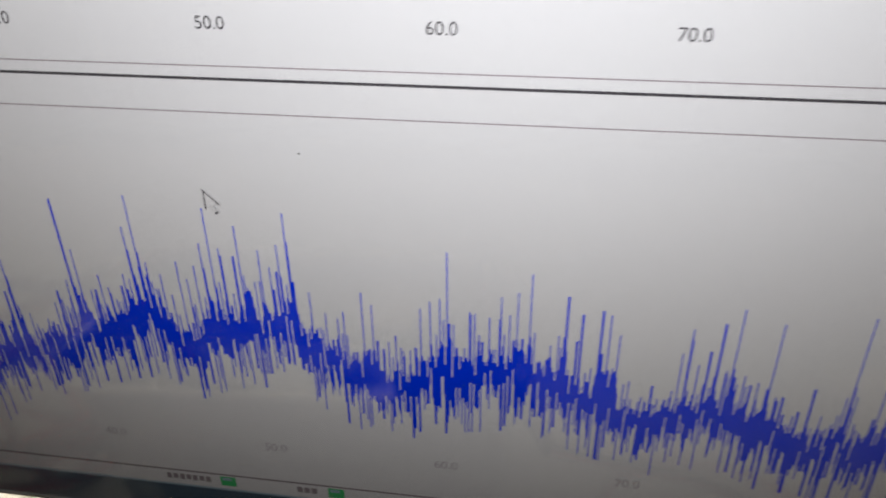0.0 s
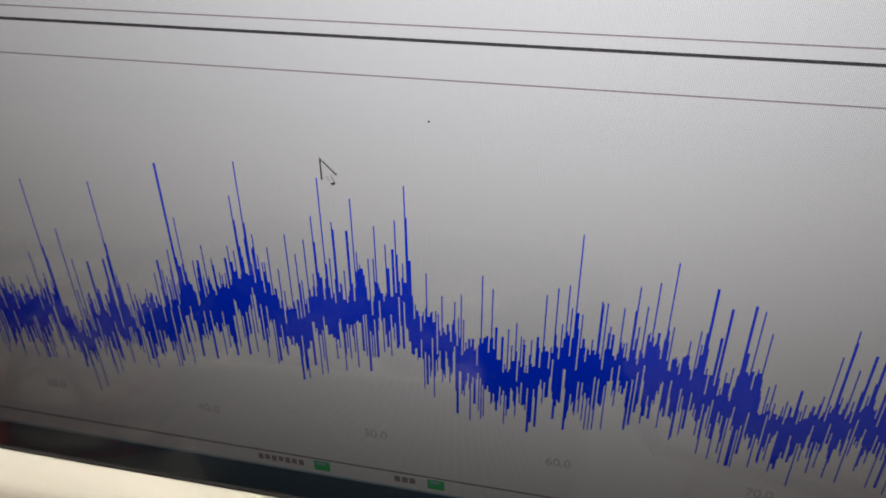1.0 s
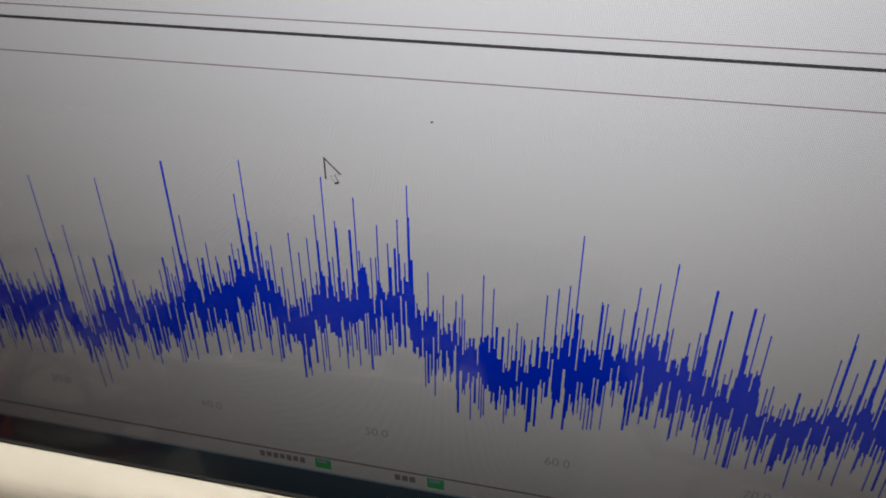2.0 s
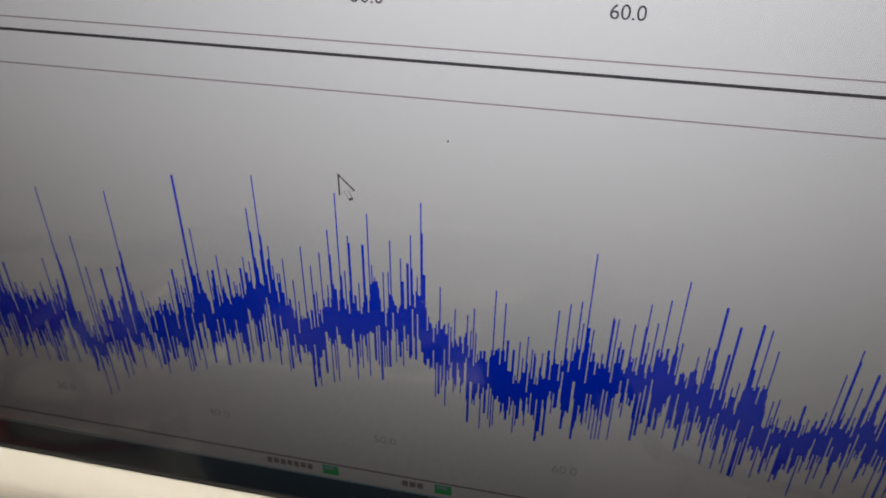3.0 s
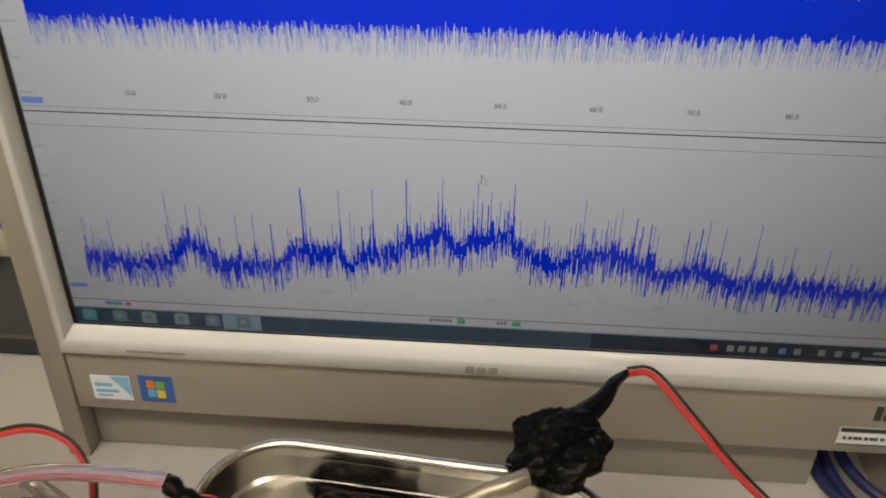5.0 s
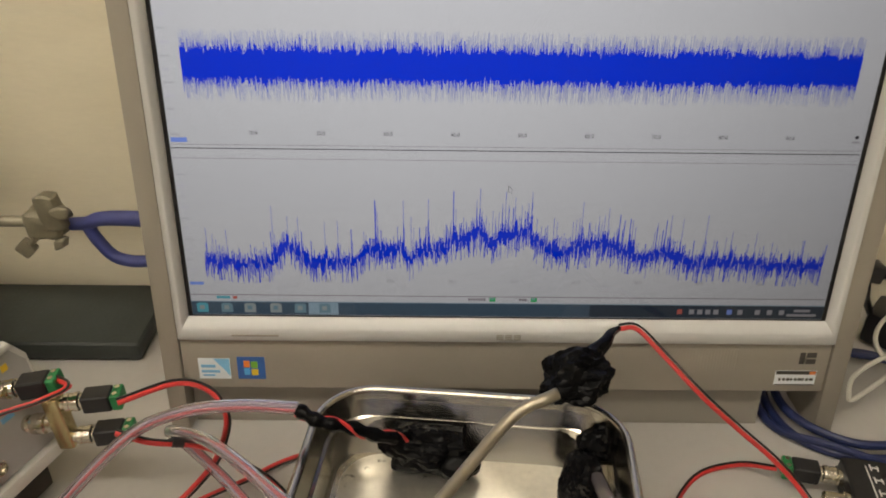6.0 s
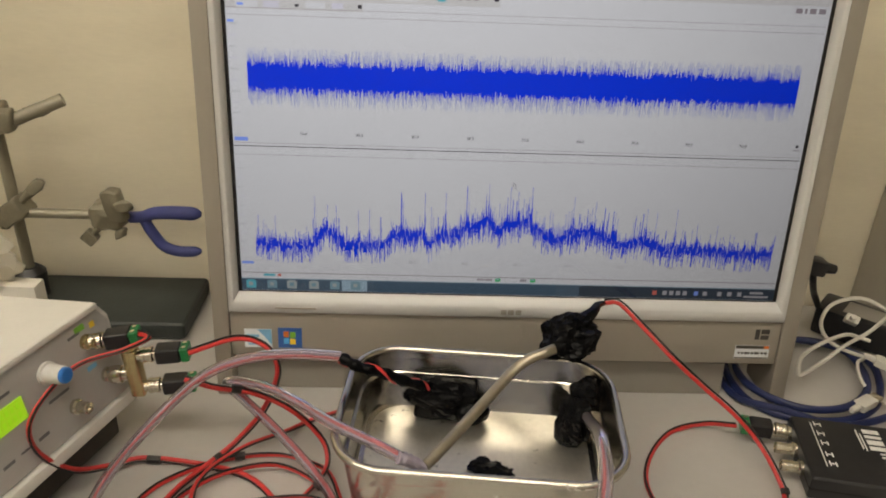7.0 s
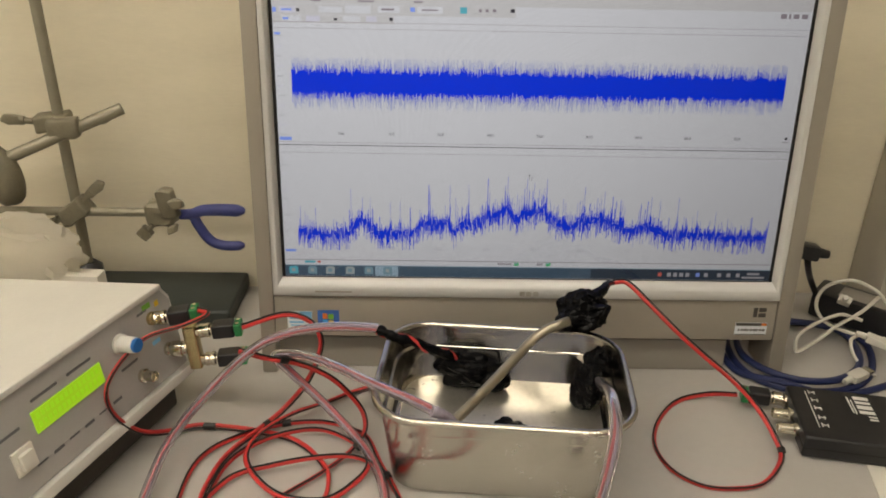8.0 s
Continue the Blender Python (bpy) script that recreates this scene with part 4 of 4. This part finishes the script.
top_print([(0.0245, -0.062, 0.0253, -0.008)], "print_line")
for k, yk in enumerate((-0.009, -0.021, -0.033, -0.047, -0.058)):
    top_print([(0.0275, yk - 0.003, 0.0285, yk + 0.003), (0.0285, yk - 0.0006, 0.0335, yk + 0.0006), (0.0322, yk - 0.0028, 0.0332, yk + 0.002)], "print_symbol")
top_print([(0.066, -0.013, 0.079, -0.008), (0.066, -0.019, 0.079, -0.0155), (0.066, -0.027, 0.079, -0.0215), (0.066, -0.034, 0.079, -0.0295), (0.072, -0.039, 0.079, -0.037), (0.072, -0.043, 0.079, -0.041)], "maker_mark")
top_print([(0.060, -0.034, 0.0612, -0.010), (0.0625, -0.036, 0.0635, -0.014)], "print_stripe")
screw_adapter(Matrix.Translation((0.2328, -0.0578, 0)) @ pose(0, 0, 0, 0, 0, -11) @ Matrix.Translation((0.0060, -0.013, 0.0150)) @ pose(0, 0, 0, 0, 0, 178), "black plug with green screw terminal on the oscilloscope")

card = thing("paper_sheet", pose(0.282, -0.141, 0.0003, 0, 0, -14), "white card lying beside the black box", "paper")
part("sheet", box((0, -0.15, 0), (0.16, 0.0, 0.0012), 0.0002), M_CARD, card)

# ---- the signal generator ----
# local x runs along the front panel from its far end, local y points out of the panel
PAN = math.degrees(math.atan2(-0.946, -0.323))
gen = thing("signal_generator", Matrix.Translation((-0.3297, -0.0630, 0.0160)) @ pose(0, 0, 0, 0, 0, PAN) @ Matrix.Scale(0.97, 4), "white bench signal generator with a lit green display", "instrument")
# in this frame: +x along the panel towards its near end, +y out to the front of the panel
GL, GD, LEAN, GTOP = 0.260, 0.260, radians(8.6), 0.115
tilted = Matrix.Translation((0, 0, GTOP)) @ Matrix.Rotation(LEAN, 4, "X")


def gpart(name, bm, material, label="", owner=None):
    """Placed on the leaning panel: x along it, y out of it, z up from its top edge."""
    return part(name, turned(bm, tilted), material, owner or gen, label)


gpart("case", loft([[(x, y, z) for x, z in ((-0.004, -0.092), (-0.004, -0.016), (0.006, 0.0), (GL, 0.0), (GL, -0.092))] for y in (0.0, -GD)]), M_INSTR, "off-white metal case")
gpart("front_panel", loft([[(x, y, z) for x, z in ((0.000, -0.083), (0.000, -0.018), (0.009, -0.004), (GL - 0.004, -0.004), (GL - 0.004, -0.083))] for y in (0.0032, 0.0002)]), M_PANEL, "grey front panel")
gpart("trim_strip", box((-0.004, -0.001, -0.094), (GL, 0.009, -0.084), 0.003), M_INSTR, "pale strip along the panel's foot")
gpart("top_rim", box((0.008, -0.001, -0.0035), (GL, 0.0062, 0.0015), 0.0015), M_INSTR)
lcd = gpart("display", box((0.094, 0.0034, -0.0445), (0.164, 0.0046, -0.0265), 0.0004), M_LCD, "lit yellow-green display")
for row in range(2):
    for k in range(14):
        gpart("display_text", box((0.098 + k * 0.0046, 0.0047, -0.0335 - row * 0.0072), (0.101 + k * 0.0046, 0.0048, -0.0290 - row * 0.0072)), M_LCDTEXT, owner=lcd)
knob = gpart("knob", turned(lathe([(0.0088, 0.0), (0.0088, 0.002), (0.0074, 0.003), (0.0068, 0.0155), (0.0063, 0.0165)], 28, "Y"), pose(0.068, 0.0034, -0.025)), M_INSTR, "white knob")
gpart("knob_cap", turned(lathe([(0.0062, 0.0), (0.0060, 0.0022), (0.0050, 0.003)], 28, "Y"), pose(0.068, 0.0199, -0.025)), M_KNOBBLUE, "blue knob cap", knob)
gpart("power_switch", join(box((0.172, 0.0034, -0.064), (0.190, 0.006, -0.044), 0.001), turned(box((0.175, 0.006, -0.061), (0.187, 0.010, -0.047), 0.002), pose(0, 0, 0))), M_CARD, "white rocker switch")
for k in range(6):
    gpart("panel_text", box((0.083 + k * 0.016, 0.0033, -0.068 + 0.001 * (k % 2)), (0.093 + k * 0.016, 0.0036, -0.0655)), M_PRINT)
for a, b, c in ((0.10, 0.125, -0.018), (0.135, 0.16, -0.018), (0.175, 0.195, -0.030), (0.030, 0.042, -0.012), (0.055, 0.075, -0.046)):
    gpart("panel_text", box((a, 0.0033, c - 0.0022), (b, 0.0036, c)), M_PRINT)
gpart("panel_mark", box((0.024, 0.0033, -0.013), (0.034, 0.0036, -0.008)), M_LEAF, "green panel mark")
gpart("panel_mark", box((0.014, 0.0033, -0.016), (0.019, 0.0036, -0.011)), M_YELLOW, "yellow panel mark")
gpart("panel_mark", box((0.024, 0.0033, -0.047), (0.034, 0.0036, -0.043)), M_STICKSKY, "blue panel mark")
for sx, sz, mtl in ((0.027, -0.023, M_BRASS), (0.018, -0.059, M_CHROME), (0.055, -0.064, M_CHROME)):
    jack(gen, tilted @ Matrix.Translation((sx, 0.0034, sz)) @ pose(0, 0, 0, 0, 0, 90), 0.013, mtl)
# dark box added so that the gap under the case looks shaded
part("underside_shade", box((0.010, -0.235, -0.011), (GL - 0.004, 0.006, 0.021), 0.002), M_UNDER_SHADE, gen, "dark box added as the shade under the instrument")
for fx in (0.03, GL - 0.03):
    part("front_foot", box((fx - 0.010, -0.040, -0.0165), (fx + 0.010, -0.022, 0.003), 0.001), M_BLACK, gen, "black rubber foot")
    part("rear_foot", box((fx - 0.010, -0.23, -0.0165), (fx + 0.010, -0.20, 0.003), 0.001), M_BLACK, gen)

GEN = Matrix.Translation((-0.3297, -0.0630, 0.0160)) @ pose(0, 0, 0, 0, 0, PAN) @ Matrix.Scale(0.97, 4)
PANEL = GEN @ tilted
# world directions for the plugs: they all point towards +x
top_socket = (PANEL @ Vector((0.027, 0.008, -0.023)))
low_socket = (PANEL @ Vector((0.018, 0.008, -0.059)))
out = PANEL.to_3x3() @ Vector((0, 1, 0))
yaw_out = math.degrees(math.atan2(out.y, out.x))
screw_adapter(Matrix.Translation(top_socket) @ pose(0, 0, 0, 0, -8, yaw_out + 24), "black plug with green screw terminal on the instrument")
tee = thing("bayonet_tee", Matrix.Translation(low_socket) @ pose(0, 0, 0, 0, -4, yaw_out + 20), "plated bayonet tee between the instrument and two plugs", "connector")
part("stem", lathe([(0.0068, 0.0), (0.0072, 0.002), (0.0072, 0.009), (0.0058, 0.010), (0.0058, 0.014)], 20, "X"), M_CHROME, tee)
part("crossbar", turned(box((-0.0055, -0.006, -0.0195), (0.0055, 0.006, 0.0235), 0.0025, 3), pose(0.019, 0, 0)), M_BRASS, tee)
tee_m = Matrix.Translation(low_socket) @ pose(0, 0, 0, 0, -4, yaw_out + 20)
for dz in (-0.0125, 0.0165):
    part("branch", turned(lathe([(0.0048, 0.0), (0.0048, 0.010)], 18, "X"), pose(0.0242, 0, dz)), M_CHROME, tee)
    screw_adapter(tee_m @ pose(0.0265, 0, dz, 0, 0, 4), "black plug with green screw terminal on the tee")

tray_box = thing("white_box", pose(-0.430, 0.030, 0, 0, 0, -3), "white cardboard box standing behind the instrument", "box")
part("carton", box((-0.115, 0.0, 0.0), (0.0, 0.018, 0.082), 0.002), M_CARD, tray_box)


# ---- the retort stand behind ----
stand = thing("retort_stand", pose(-0.484, 0.125, 0), "retort stand with a dark iron base and grey rod", "retort stand")
part("base_plate", box((-0.06, -0.055, 0.001), (0.170, 0.042, 0.020), 0.005, 3), M_STAND, stand, "dark green-black base plate")
part("rod", lathe([(0.0055, 0.0205), (0.0055, 0.62), (0.0045, 0.622)], 18), M_STANDROD, stand, "upright metal rod")
part("collar", lathe([(0.015, 0.0205), (0.015, 0.046), (0.009, 0.052)], 20), M_BLACK, stand)


def rough_cast(lo, hi, seed, bevel=0.004):
    """A small casting: a bevelled block with uneven, dented faces."""
    bm = box(lo, hi, bevel, 3)
    bmesh.ops.subdivide_edges(bm, edges=bm.edges[:], cuts=2, use_grid_fill=True)
    for v in bm.verts:
        v.co += Vector((noise.noise(v.co * 90 + Vector((seed, 0, 0))), noise.noise(v.co * 90 + Vector((0, seed, 0))), noise.noise(v.co * 90 + Vector((0, 0, seed))))) * 0.0028
    return bm


def boss_head(m, label):
    b = thing("boss_head", m, label, "clamp", "boss heads")
    part("casting", join(rough_cast((-0.022, -0.013, -0.009), (0.012, 0.012, 0.010), 3), rough_cast((-0.006, -0.026, -0.011), (0.024, -0.009, 0.009), 7)), M_CLAMP, b)
    for px, py, rz in ((0.020, -0.016, 14), (-0.020, -0.004, 184)):
        s = part("thumbscrew", lathe([(0.0034, 0.0), (0.0034, 0.012), (0.0050, 0.0125), (0.0050, 0.017)], 10, "X"), M_CLAMP, b, "", pose(px, py, 0.002, 0, -10, rz))
        part("wing", rough_cast((0.012, -0.0022, -0.006), (0.034, 0.0022, 0.005), 5, 0.0018), M_CLAMP, s)
    return b


boss_head(pose(-0.484, 0.125, 0.214, 0, 0, 8), "grey cast boss head on the upright rod")
boss_head(pose(-0.482, 0.125, 0.117, 0, -36, -8), "grey cast boss head on the upright rod")

arm1 = thing("cross_rod", pose(-0.484, 0.108, 0.203), "grey metal cross rod held by a boss head", "rod")
part("rod", sweep([Vector((-0.085, -0.035, -0.034)), Vector((0.0, -0.004, 0.0)), Vector((0.066, 0.020, 0.026))], 0.0062, 14), M_STANDROD, arm1)
part("clamp_jaw", turned(crumpled(0.030, 41, 3, 0.12, (0.75, 0.5, 1.1)), pose(-0.054, -0.022, -0.034, 0, -20, 0)), M_CLAMP, arm1, "grey clamp at the rod's end")

clamp = thing("test_tube_clamp", pose(-0.482, 0.108, 0.1205), "laboratory clamp with blue rubber-coated prongs", "clamp")
part("shaft", lathe([(0.0048, -0.075), (0.0048, 0.092)], 14, "X"), M_STANDROD, clamp)
part("body", join(rough_cast((0.082, -0.013, -0.013), (0.112, 0.012, 0.014), 4, 0.008), turned(rough_cast((0.100, -0.016, -0.014), (0.119, -0.004, 0.018), 9, 0.004), pose(0, 0, 0, 0, -7, 0)), rough_cast((0.110, -0.018, 0.010), (0.125, -0.008, 0.020), 2, 0.003), rough_cast((0.105, -0.015, -0.019), (0.115, -0.005, -0.010), 6, 0.003)), M_CLAMP, clamp, "grey cast clamp body")
part("thumbscrew", join(turned(lathe([(0.003, 0.0), (0.003, 0.012)], 10, "X"), pose(0.090, -0.012, -0.009, 0, 135, 0)), turned(box((0.008, -0.005, -0.007), (0.020, 0.005, 0.007), 0.002), pose(0.090, -0.012, -0.009, 0, 135, 0))), M_CLAMP, clamp)
part("prong", sweep(spline([(0.116, 0, -0.002), (0.130, 0, -0.001), (0.141, 0, 0.003), (0.160, 0, 0.004), (0.186, 0, 0.003)]), lambda s: (0.0056 + 0.0014 * s) * (1 if s < 0.9 else max(0.15, 1 - ((s - 0.9) / 0.1) ** 2) ** 0.5), 12), M_PRONG, clamp, "straight blue prong")
part("prong", sweep(spline([(0.130, 0, -0.004), (0.136, 0, -0.018), (0.146, 0, -0.033), (0.161, 0, -0.0385), (0.182, 0, -0.038)]), lambda s: 0.0054 * (1 if s < 0.9 else max(0.15, 1 - ((s - 0.9) / 0.1) ** 2) ** 0.5), 12), M_PRONG, clamp, "curved blue prong")


def bag():
    bm = bmesh.new()
    bmesh.ops.create_icosphere(bm, subdivisions=4, radius=1)
    for v in bm.verts:
        d = v.co.normalized()
        k = 1 + 0.30 * noise.noise(d * 1.7 + Vector((5, 2, 1))) + 0.40 * (0.35 - abs(noise.noise(d * 3.4))) + 0.16 * (0.3 - abs(noise.noise(d * 9)))
        v.co = Vector((d.x * 0.060, d.y * 0.020, max(d.z, -0.60) * 0.036)) * k
    return bm


bag_thing = thing("plastic_bag", pose(-0.512, 0.042, 0.103), "crumpled translucent plastic bag lying on the white box", "bag")
part("film", bag(), M_BAG, bag_thing)
